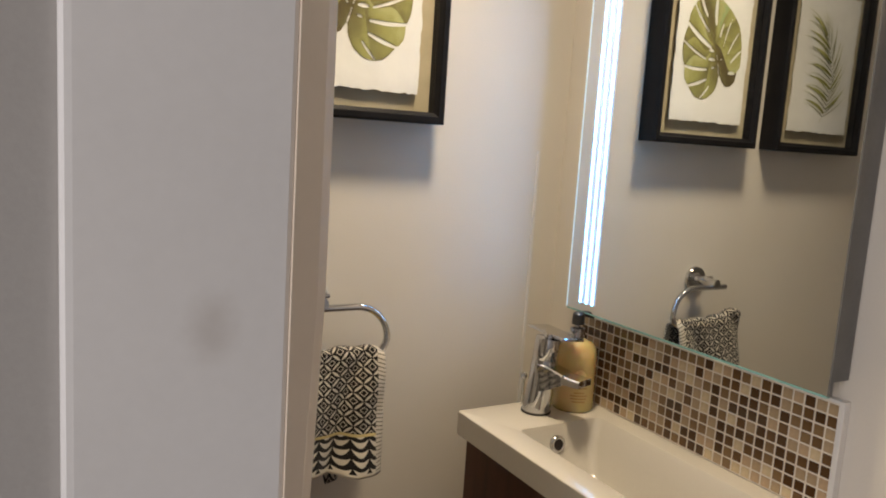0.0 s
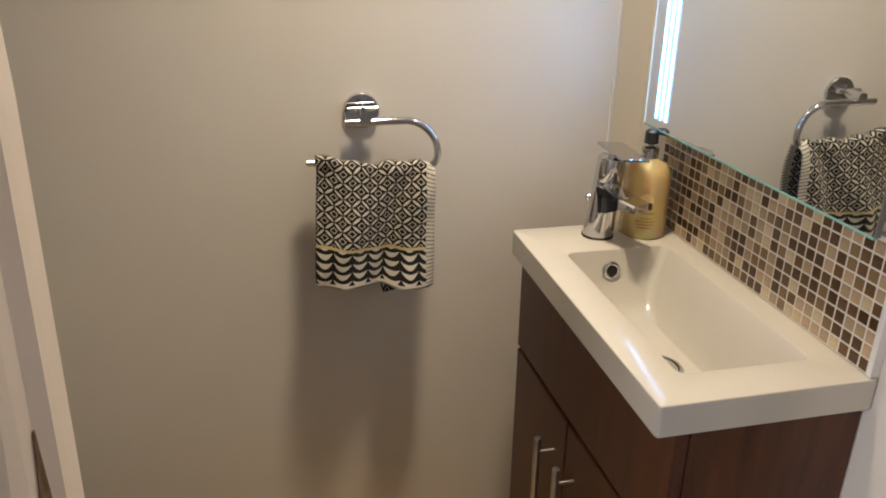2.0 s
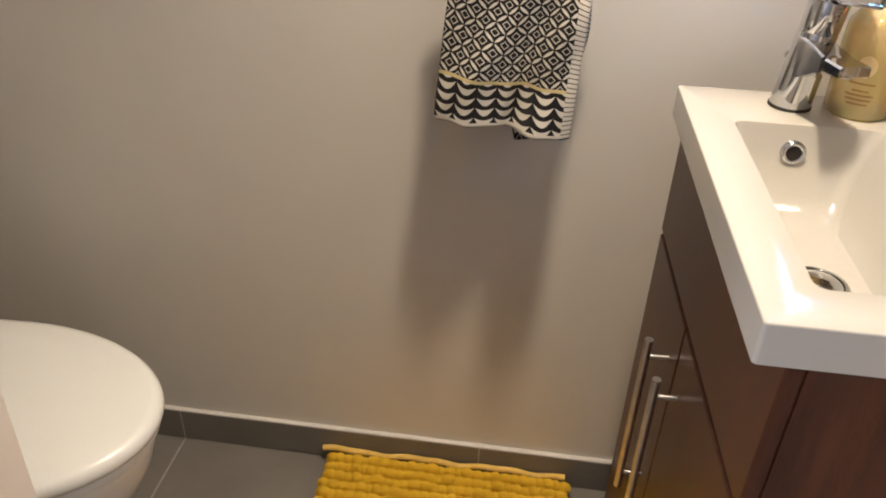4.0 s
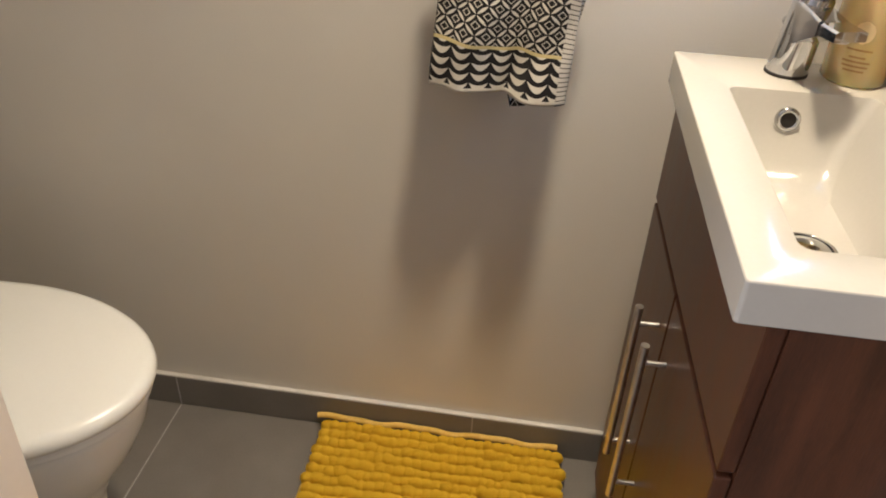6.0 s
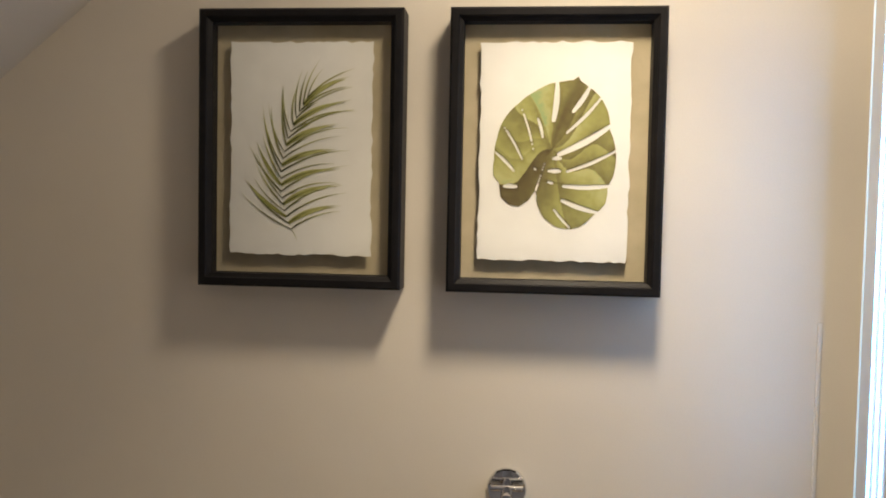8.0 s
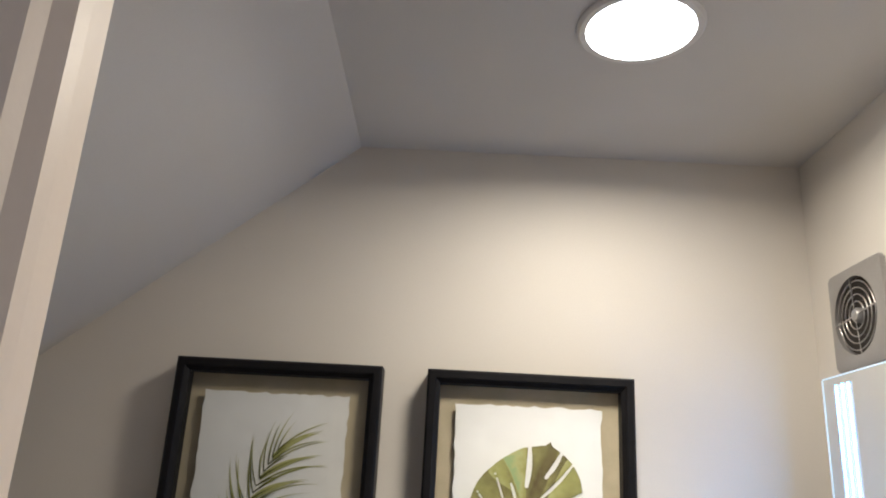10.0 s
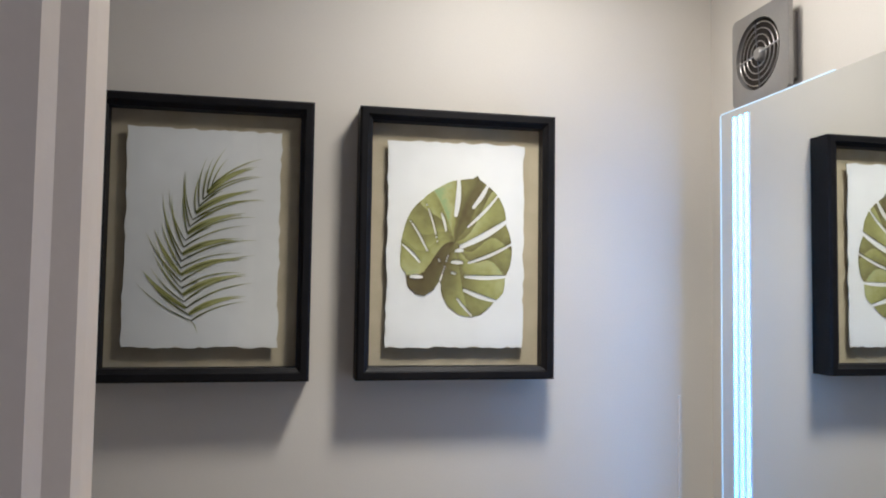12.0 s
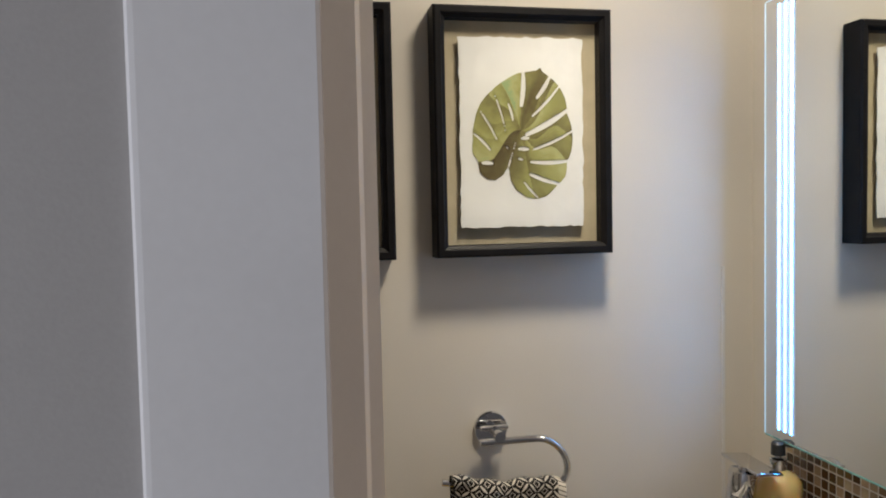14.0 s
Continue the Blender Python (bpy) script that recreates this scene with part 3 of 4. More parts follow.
def palm():
    """A frond: narrow bowed leaflets down both sides of an arching stalk, dark at the root and fading to the tip."""
    rng = random.Random(4)
    bm = bmesh.new()
    lay = bm.verts.layers.float.new("tone")
    knots = [Vector(p) for p in ((-0.0131, -0.110), (-0.040, -0.055), (-0.030, 0.010), (0.0076, 0.0702))]

    def rib(t):
        a, b, c, d = knots
        return a * (1 - t) ** 3 + b * 3 * t * (1 - t) ** 2 + c * 3 * t * t * (1 - t) + d * t ** 3

    def blade(root, ang, ln, wd, bow, y, tone0, tone1):
        n = 12
        along, across = Vector((math.cos(ang), math.sin(ang))), Vector((-math.sin(ang), math.cos(ang)))
        left, right = [], []
        for i in range(n + 1):
            t = i / n
            p = root + along * ln * t + across * bow * ln * 4 * t * (1 - t)
            w = wd * math.sin(math.pi * min(1, t * 0.80 + 0.16)) * (1 - t) ** 0.45 + 0.00012
            for side, row in ((1, left), (-1, right)):
                q = p + across * w * side
                v = bm.verts.new((q.x, y, q.y))
                v[lay] = tone0 + (tone1 - tone0) * t ** 0.7 + 0.07 * side
                row.append(v)
        for i in range(n):
            bm.faces.new((left[i], right[i], right[i + 1], left[i + 1]))

    stations = (0.0, 0.25, 0.5, 0.75, 1.0)
    for i in range(21):
        t = i / 20
        r = rib(t)
        jr = rng.uniform
        y = -0.03110 - 0.000012 * i
        broad = i % 3 == 1
        ang = np.interp(t, stations, (23, 19, 18, 21, 29)) + jr(-4.5, 4.5)
        ln = np.interp(t, stations, (0.088, 0.099, 0.094, 0.102, 0.080)) * jr(0.80, 1.06)
        if broad:
            blade(r, radians(ang), ln * 0.92, 0.0046, 0.085, y + 0.000006, 0.50, 0.86)
        blade(r, radians(ang), ln, 0.0008 + 0.0007 * jr(0, 1), 0.085 + jr(-0.015, 0.02), y, jr(0.05, 0.22), jr(0.66, 0.98))
        blade(r, radians(ang + 9), ln * jr(0.25, 0.42), 0.0012, 0.05, y - 0.000004, 0.02, 0.35)
        ang = np.interp(t, stations, (142, 124, 108, 96, 66)) + jr(-6, 6)
        ln = np.interp(t, stations, (0.088, 0.084, 0.080, 0.070, 0.062)) * jr(0.70, 1.06)
        if i % 5 == 2 and t < 0.5:
            blade(r, radians(ang), ln * 0.95, 0.0034, 0.05, y + 0.000006, 0.45, 0.74)
        blade(r, radians(ang), ln, 0.0008 + 0.0006 * jr(0, 1), 0.055 + jr(-0.02, 0.02), y - 0.000008, jr(0.0, 0.14), jr(0.50, 0.95))
    blade(rib(0.0), radians(-64), 0.018, 0.0004, 0.06, -0.0312, 0.3, 0.9)
    return bm


picture("framed_print", (-0.714, 1.492), "black box frame with a pale green palm frond print", "frond")
picture("framed_print", (-0.3675, 1.492), "black box frame with an olive green monstera leaf print", "leaf")

# ---- mirror ----
MY0, MY1, MZ0, MZ1 = -0.590, -0.109, 1.013, 1.682
mirror = thing("mirror", (0.0, -0.35, MZ0), "frameless bathroom mirror with a vertical strip of cool lights", "mirror")


def at_thing(ob, bm):
    bmesh.ops.transform(bm, matrix=Matrix.Translation(-ob.location), verts=bm.verts)
    return bm


part("case", at_thing(mirror, box(0.006, XR - 0.001, MY0 + 0.006, MY1 - 0.03, MZ0 + 0.012, MZ1 - 0.012, 0.002)), MBODY, mirror, "grey metal mirror case")
part("glass", at_thing(mirror, box(0.0, 0.005, MY0, MY1, MZ0, MZ1)), MIRROR, mirror, "silvered mirror glass")
part("edge", at_thing(mirror, box(-0.0006, 0.0055, MY1 + 0.0002, MY1 + 0.0026, MZ0, MZ1)), EDGE, mirror, "pale blue lit glass edge")
part("edge", at_thing(mirror, box(-0.0006, 0.0055, MY0 + 0.25, MY1, MZ1 + 0.0002, MZ1 + 0.0018)), EDGE, mirror, "pale blue lit glass edge")
part("edge", at_thing(mirror, box(-0.0006, 0.0055, MY0, MY1, MZ0 - 0.0028, MZ0 - 0.0002)), EDGEB, mirror, "green glass edge")
part("edge", at_thing(mirror, box(-0.0006, 0.0055, MY0 - 0.0022, MY0 - 0.0002, MZ0, MZ1)), MBODY, mirror, "dark glass edge")
part("frosting", at_thing(mirror, box(-0.0008, -0.0002, -0.1785, -0.1370, MZ0 + 0.014, MZ1 - 0.010)), FROST, mirror, "frosted band lit from behind")
for y in (-0.1430, -0.1575, -0.1720):
    part("light_strip", at_thing(mirror, box(-0.0016, -0.0003, y - 0.0017, y + 0.0017, MZ0 + 0.014, MZ1 - 0.010)), LED, mirror, "glowing blue-white light strip")

# ---- fan ----
fan = thing("extractor_fan", (XR, -0.163, 1.7575), "square silver extractor fan with a round grille on the wall", "fan")
bm = loft([[(XR - d, y, z) for y, z, _ in rounded(-0.163 - s, -0.163 + s, 1.7575 - s, 1.7575 + s, 0, r)] for d, s, r in ((0.0, 0.0475, 0.006), (0.0190, 0.0475, 0.006))])
part("body", at_thing(fan, bm), SILVER, fan, smooth=30)


def fan_plate():
    """The cover: a bowed square plate with a round hole."""
    sq = []
    for i in range(72):
        a = 2 * math.pi * (i + 0.5) / 72
        r = min(0.064 / max(abs(math.cos(a)), abs(math.sin(a))), 0.0865)
        sq.append((r * math.cos(a), r * math.sin(a), 0))
    n = len(sq)
    rings = []
    for d, k in ((0.0190, 0.0), (0.0190, 1.0), (0.0235, 1.0), (0.0255, 0.97), (0.028, 0.5), (0.0285, 0.0), (0.0195, 0.0)):
        ring = []
        for y, z, _ in sq:
            a = math.atan2(z, y)
            h = 0.0495
            c = (h * math.cos(a), h * math.sin(a))
            yy, zz = c[0] + (y - c[0]) * k, c[1] + (z - c[1]) * k
            ring.append((XR - d, -0.163 + yy, 1.7575 + zz))
        rings.append(ring)
    return loft(rings, cap0=False, cap1=False)


part("cover", at_thing(fan, fan_plate()), SILVER, fan, "bowed silver cover plate", smooth=30)
# near-black disc in place of the shaded depth behind the rings
part("recess", at_thing(fan, lathe([(0.0493, 0), (0.0493, 0.001)], m=Matrix.Translation((XR - 0.0192, -0.163, 1.7575)) @ Matrix.Rotation(radians(-90), 4, 'Y'))), DARK, fan, "near-black disc for the shade behind the grille")
for r in (0.0175, 0.0265, 0.0350, 0.0435):
    ringp = [(XR - 0.0262, -0.163 + r * math.cos(a), 1.7575 + r * math.sin(a)) for a in [2 * math.pi * i / 40 for i in range(41)]]
    part("grille_ring", at_thing(fan, tube(ringp, 0.0008, 8)), STEEL, fan, smooth=True)
for a in (84, 174, 264, 354):
    c, s = math.cos(radians(a)), math.sin(radians(a))
    part("spoke", at_thing(fan, tube([(XR - 0.0276, -0.163 + 0.008 * c, 1.7575 + 0.008 * s), (XR - 0.0276, -0.163 + 0.0495 * c, 1.7575 + 0.0495 * s)], 0.0012, 6)), CHROME, fan)
part("hub", at_thing(fan, lathe([(0.0095, 0), (0.0095, 0.006), (0.007, 0.009), (0.0, 0.0095)], m=Matrix.Translation((XR - 0.0205, -0.163, 1.7575)) @ Matrix.Rotation(radians(-90), 4, 'Y'), cap1=False)), SILVER, fan, smooth=40)

# ---- downlight ----
down = thing("ceiling_light", (LAMP[0], LAMP[1], ZC), "small round recessed ceiling spotlight, switched on", "light")
part("bezel", at_thing(down, lathe([(0.061, ZC - 0.0005), (0.071, ZC - 0.0005), (0.071, ZC - 0.003), (0.068, ZC - 0.006), (0.061, ZC - 0.006), (0.061, ZC - 0.0005)], at=(LAMP[0], LAMP[1], 0), cap0=False, cap1=False)), TRIM, down, "white metal bezel", smooth=40)
part("lens", at_thing(down, lathe([(0.060, ZC - 0.005), (0.060, ZC - 0.001)], at=(LAMP[0], LAMP[1], 0))), LENS, down, "glowing lamp lens")

# ---- vanity ----
VX0, VX1, VY0, VY1 = -0.202, XR - 0.001, -0.592, -0.105
van = thing("vanity_cabinet", (-0.07, -0.35, 0), "dark brown wooden basin cabinet with two doors and steel handles", "cabinet")
BX0, BX1, BY0, BY1 = -0.165, XR - 0.009, -0.585, -0.110
ring4 = [(a, b) for a, b in ((0, 0.08), (0, 0.8098), (0.016, 0.8098), (0.016, 0.70))]
part("body", at_thing(van, loft([[(BX0 + d, BY0 + d, z), (BX1 - d, BY0 + d, z), (BX1 - d, BY1 - d, z), (BX0 + d, BY1 - d, z)] for d, z in ring4])), WOOD, van)
# recess shade put into the plinth's colour
part("plinth", at_thing(van, box(BX0 + 0.03, BX1, BY0 + 0.01, BY1 - 0.01, 0.0, 0.08)), DARK, van, "recessed plinth, coloured near-black for the shade under the doors")
part("drawer_front", at_thing(van, box(BX0 - 0.016, BX0 - 0.0003, BY0 + 0.001, BY1 - 0.001, 0.6495, 0.8095, 0.002)), WOOD, van)
van.rotation_euler = (0, 0, 0.025)
YM = -0.327
for y0, y1, hy in ((BY0 + 0.001, YM - 0.0015, -0.362), (YM + 0.0015, BY1 - 0.001, -0.290)):
    door = part("door", at_thing(van, box(BX0 - 0.016, BX0 - 0.0003, y0, y1, 0.09, 0.6430, 0.003, 3)), WOOD, van)
    hb = tube([(BX0 - 0.044, hy, 0.596), (BX0 - 0.044, hy, 0.338)], 0.0052, 14)
    for z in (0.570, 0.364):
        tube([(BX0 - 0.044, hy, z), (BX0 - 0.0155, hy, z)], 0.0035, 10, hb)
    part("handle", at_thing(van, hb), STEEL, door, "brushed steel bar handle", smooth=40)

basin = thing("washbasin", (-0.08, -0.35, 0.8105), "cream moulded washbasin top with an oblong bowl on the cabinet", "basin")
IX0, IX1, IY0, IY1 = -0.1535, 0.006, -0.5405, -0.208
R = []
R.append(rounded(VX0 + 0.002, VX1, VY0 + 0.002, VY1 - 0.002, 0.8105, 0.003))
R.append(rounded(VX0, VX1, VY0, VY1, 0.8125, 0.004))
R.append(rounded(VX0, VX1, VY0, VY1, 0.8485, 0.004))
R.append(rounded(VX0 + 0.0006, VX1, VY0 + 0.0006, VY1 - 0.0006, 0.8496, 0.004))
R.append(rounded(VX0 + 0.0018, VX1, VY0 + 0.0018, VY1 - 0.0018, 0.850, 0.004))
R.append(rounded(IX0 - 0.0015, IX1 + 0.003, IY0 - 0.0015, IY1 + 0.003, 0.850, 0.012))
R.append(rounded(IX0, IX1, IY0, IY1, 0.8492, 0.012))
R.append(rounded(IX0 + 0.001, IX1 - 0.004, IY0 + 0.001, IY1 - 0.002, 0.843, 0.012))
R.append(rounded(IX0 + 0.003, IX1 - 0.016, IY0 + 0.003, IY1 - 0.008, 0.813, 0.013))
R.append(rounded(IX0 + 0.005, IX1 - 0.031, IY0 + 0.006, IY1 - 0.030, 0.776, 0.015))
R.append(rounded(IX0 + 0.008, IX1 - 0.037, IY0 + 0.012, IY1 - 0.046, 0.764, 0.016))
R.append(rounded(IX0 + 0.014, IX1 - 0.043, IY0 + 0.020, IY1 - 0.062, 0.757, 0.018))
R.append(rounded(IX0 + 0.024, IX1 - 0.054, IY0 + 0.034, IY1 - 0.080, 0.755, 0.020))
# the bowl hangs into the cabinet, so the underside stays open round it
part("top", at_thing(basin, loft(R, cap0=False)), BASIN, basin, smooth=28)
DRX, DRY = -0.086, -0.388
part("drain", at_thing(basin, lathe([(0.031, 0.7548), (0.031, 0.7570), (0.0285, 0.7595), (0.0250, 0.7597), (0.0245, 0.7565)], at=(DRX, DRY, 0), cap0=False, cap1=False)), CHROME, basin, "chrome drain flange", smooth=30)
# flat near-black disc paints the shade between flange and plug
part("drain_gap", at_thing(basin, lathe([(0.0245, 0.7565), (0.0, 0.7566)], at=(DRX, DRY, 0), cap0=False, cap1=False)), DARK, basin, "near-black disc for the shade in the gap round the plug")
part("plug", at_thing(basin, lathe([(0.0230, 0.7567), (0.0236, 0.7590), (0.0200, 0.7612), (0.010, 0.7624), (0.0, 0.7627)], at=(DRX, DRY, 0), cap1=False)), CHROME, basin, "domed chrome drain plug", smooth=30)
ov = Matrix.Translation((-0.0835, -0.2165, 0.8195)) @ Matrix.Rotation(radians(80), 4, 'X')
part("overflow_ring", at_thing(basin, lathe([(0.0085, 0.0035), (0.0098, 0.0045), (0.0135, 0.0030), (0.0140, -0.004)], m=ov, cap0=False, cap1=False)), CHROME, basin, "chrome overflow ring", smooth=True)
# shallow near-black disc paints the shade inside the overflow
part("overflow_hole", at_thing(basin, lathe([(0.0, 0.0022), (0.0088, 0.0022), (0.0088, 0.003)], m=ov, cap0=False, cap1=False)), DARK, basin, "near-black disc for the shade in the overflow hole")

# ---- tap ----
tap = thing("basin_tap", (-0.080, -0.150, 0.850), "chrome single-lever basin tap standing on the washbasin", "tap")
part("base_ring", lathe([(0.0242, 0.0), (0.0242, 0.003), (0.0225, 0.004)]), DARK, tap, "dark base seal")
lean = Matrix.Rotation(radians(3), 4, 'X') @ Matrix.Rotation(radians(4.5), 4, 'Y')
part("body", lathe([(0.0232, 0.002), (0.0230, 0.006), (0.0218, 0.040), (0.0212, 0.088), (0.0205, 0.089), (0.0205, 0.091), (0.0212, 0.092), (0.0214, 0.122), (0.0202, 0.1258), (0.0, 0.1275)], m=lean, cap1=False), CHROME, tap, smooth=35)
# flat angular spout
sp = [[(-w * 0.5, y, z0), (w * 0.5, y, z0), (w * 0.5, y, z1), (w * 0.42, y, z1 + 0.002), (-w * 0.42, y, z1 + 0.002), (-w * 0.5, y, z1)] for y, w, z0, z1 in ((-0.006, 0.034, 0.040, 0.084), (-0.020, 0.034, 0.042, 0.082), (-0.054, 0.036, 0.060, 0.075), (-0.058, 0.036, 0.063, 0.074), (-0.086, 0.037, 0.064, 0.073))]
turn = Matrix.Rotation(radians(19), 4, 'Z')
sp = [[turn @ Vector(p) for p in ring] for ring in sp]
part("spout", loft(sp), CHROME, tap)
part("nozzle", lathe([(0.009, 0.054), (0.0095, 0.060), (0.009, 0.0605)], at=(0, -0.071, 0.006), m=turn), STEEL, tap, "round spout nozzle", smooth=40)
part("cap", lathe([(0.0085, 0.1245), (0.0080, 0.1315), (0.004, 0.1325)], m=lean), CHROME, tap, "small chrome lever pivot", smooth=40)
lv = box(-0.021, 0.021, -0.050, 0.052, 0.0, 0.0045, 0.001)
bmesh.ops.transform(lv, matrix=Matrix.Translation((0.030, 0.004, 0.1262)) @ Matrix.Rotation(radians(-3), 4, 'Z') @ Matrix.Rotation(radians(4), 4, 'Y'), verts=lv.verts)
part("lever", lv, CHROME, tap, "flat chrome lever")

rod = tube([(-0.004, 0.034, 0.0), (-0.004, 0.034, 0.046)], 0.0022, 10)
bmesh.ops.create_uvsphere(rod, u_segments=14, v_segments=8, radius=0.0062, matrix=Matrix.Translation((-0.004, 0.034, 0.050)))
part("lift_rod", rod, CHROME, tap, "small knob on the plug's lift rod", smooth=40)

# ---- soap ----
soap = thing("soap_dispenser", (-0.008, -0.151, 0.850), "amber hand soap bottle with a black pump beside the tap", "soap bottle")


def oval(a, b, z, n=36):
    return [(a * math.cos(2 * math.pi * i / n), b * math.sin(2 * math.pi * i / n), z) for i in range(n)]


part("bottle", loft([oval(0.031, 0.034, 0.0), oval(0.034, 0.0375, 0.003), oval(0.034, 0.0375, 0.092), oval(0.0325, 0.036, 0.103), oval(0.026, 0.028, 0.113), oval(0.013, 0.014, 0.1185), oval(0.011, 0.011, 0.121)]), SOAP, soap, "amber translucent bottle", smooth=45)
part("collar", lathe([(0.0125, 0.1205), (0.0125, 0.136), (0.010, 0.137), (0.0045, 0.1375), (0.0045, 0.147)]), CHROME, soap, "silver pump collar", smooth=35)
pb = lathe([(0.0105, 0.142), (0.0100, 0.159), (0.0070, 0.162), (0.0, 0.1625)], cap1=False)
tube([(0, 0, 0.157), (0.012, -0.003, 0.158), (0.026, -0.007, 0.155)], 0.0042, 10, pb)
part("pump", pb, BLACKP, soap, "black pump head", smooth=40)
LABEL = surface("label_ink", (0.26, 0.15, 0.04), (0.32, 0.19, 0.06), 90.0, 0.5)
PALE = surface("label_oval", (0.74, 0.56, 0.27), (0.80, 0.63, 0.34), 60.0, 0.35)


def on_bottle(a0, a1, z0, z1, name, mat, label, rim=False):
    n = 10
    rings = []
    for z in ([z0, z1] if not rim else [z0 + (z1 - z0) * i / 8 for i in range(9)]):
        k = 1.0 if not rim else math.sqrt(max(0.02, 1 - ((z - (z0 + z1) / 2) / ((z1 - z0) / 2 + 1e-6)) ** 2))
        am = (a0 + a1) / 2
        rings.append([((0.0344) * math.cos(radians(am + (a - am) * k)), 0.0379 * math.sin(radians(am + (a - am) * k)), z) for a in [a0 + (a1 - a0) * i / n for i in range(n + 1)]])
    part(name, loft(rings, close=False, cap0=False, cap1=False), mat, soap, label)


on_bottle(228, 262, 0.050, 0.074, "emblem", PALE, "pale oval emblem", True)
for z, a in ((0.042, 22), (0.034, 14), (0.029, 24), (0.024, 22), (0.019, 18)):
    on_bottle(246 - a, 246 + a, z, z + 0.0022, "print_line", LABEL, "line of small print")

# ---- towel ring and towel ----
ring_ob = thing("towel_ring", (-0.421, 0.0, 1.024), "chrome open towel ring fixed to the wall", "towel ring")
part("rose", at_thing(ring_ob, lathe([(0.0275, 0.0005), (0.0275, 0.006), (0.026, 0.008), (0.0, 0.0085)], m=Matrix.Translation((-0.421, 0, 1.024)) @ Matrix.Rotation(radians(90), 4, 'X'), cap1=False)), CHROME, ring_ob, "round chrome wall plate", smooth=35)
part("post", at_thing(ring_ob, tube([(-0.421, -0.006, 1.026), (-0.421, -0.062, 1.026)], 0.0085, 16)), CHROME, ring_ob, smooth=40)
part("arm", at_thing(ring_ob, tube([(-0.443, -0.026, 1.031), (-0.399, -0.026, 1.031)], 0.0042, 12)), CHROME, ring_ob, "short chrome cross bar", smooth=40)
RY, RZT = -0.056, 1.018
CX, CZ, RR = -0.3645, RZT - 0.0530, 0.0530
pts = [(-0.4515, RY, RZT), (-0.42, RY, RZT)]
pts += [(CX + RR * math.sin(a), RY, CZ + RR * math.cos(a)) for a in [radians(6 * i) for i in range(16)]]
pts += [(CX + RR - 0.0240 + 0.0240 * math.cos(a), RY + 0.001, CZ - 0.0240 * math.sin(a)) for a in [radians(12 * i) for i in range(1, 8)]]


def droop(x):
    """Height of the lower rod, which dips on one side and rises to its open end."""
    k = (-0.336 - x) / 0.166
    return 0.940 + 0.016 * max(0, k) ** 1.6


pts += [(-0.336 - 0.174 * i / 12, RY + 0.001 + 0.012 * i / 12, droop(-0.336 - 0.174 * i / 12)) for i in range(1, 13)]
part("hoop", at_thing(ring_ob, tube(pts, 0.0056, 16)), CHROME, ring_ob, "bent chrome rod", smooth=60)

tow = thing("hand_towel", (-0.4075, RY + 0.005, 0.940), "black and cream patterned cotton hand towel hung over the ring", "towel")


def cloth():
    """The towel: a sheet folded over the rod, front flap longer, with soft folds."""
    bm = bmesh.new()
    uvl = bm.loops.layers.uv.new("UVMap")
    nu, nv = 56, 84
    W = 0.178
    grid = []
    for j in range(nv + 1):
        s = j / nv * 0.345           # along the cloth: front hem, over the rod, back hem
        row = []
        for i in range(nu + 1):
            u = i / nu
            x = (u - 0.5) * W
            sag = 0.0030 * math.sin(u * 9.0 + 0.9) + 0.0020 * math.sin(u * 23.0) + droop(-0.4075 + x) - 0.943
            front = 0.186
            rr = 0.0095
            if s < front:
                down = front - s
                k = down / front
                y = -rr - 0.004 - 0.026 * k ** 1.3 + 0.0125 * math.sin(u * 11 + 0.6 + 1.6 * k) * k ** 0.6 + 0.0030 * math.sin(u * 27 + k * 5) * k + 0.004 * math.sin(k * 7 + u * 4) * k + 0.0032 * math.sin(u * 17 + k * 8) * math.sin(k * 4 + 0.8)
                z = rr * 0.5 + sag * (1 - k) - down * (0.935 + 0.065 * u)
                xx = x * (1 + 0.02 * k) - 0.010 * k
            elif s < front + math.pi * rr:
                a = (s - front) / rr
                y = -rr * math.cos(a) - 0.004 * math.cos(a)
                z = rr * 0.5 + sag + rr * 0.7 * math.sin(a)
                xx = x
            else:
                down = s - front - math.pi * rr
                k = down / 0.12
                y = rr + 0.004 + 0.008 * math.sin(u * 8 + 1) * k
                x += 0.007 * u ** 8 * math.sin(math.pi * min(1, k * 1.1))
                z = rr * 0.5 + sag * (1 - k) - down * (0.95 + 0.70 * min(1, 1.5 * max(0, 1 - abs(u - 0.62) / 0.20)))
                xx = x * (1 - 0.05 * k)
            row.append((bm.verts.new((xx, y, z)), (u * W, s)))
        grid.append(row)
    for j in range(nv):
        for i in range(nu):
            q = [grid[j][i], grid[j][i + 1], grid[j + 1][i + 1], grid[j + 1][i]]
            f = bm.faces.new([v for v, _ in q])
            for lp, (_, c) in zip(f.loops, q):
                lp[uvl].uv = c
    return bm


cl = part("cloth", cloth(), TOWEL, tow, smooth=True)
th = cl.modifiers.new("thickness", 'SOLIDIFY')
th.thickness = 0.0032
th.offset = 1

# ---- toilet ----
TY = -0.365
wc = thing("toilet", (-1.15, TY, 0), "white ceramic toilet with a closed rounded lid", "toilet")


def pan(x1, w, z, x0, k=0.5, n=32):
    """A D-shaped ring: round nose towards +x, straight back at x0."""
    out = []
    nose = w * 1.55
    for i in range(n + 1):
        a = -math.pi / 2 + math.pi * i / n
        out.append((x1 - nose + nose * math.cos(a), w * math.sin(a), z))
    out.append((x0, w * 0.97, z))
    out.append((x0, -w * 0.97, z))
    return [(x + 1.15, y, z) for x, y, z in out]


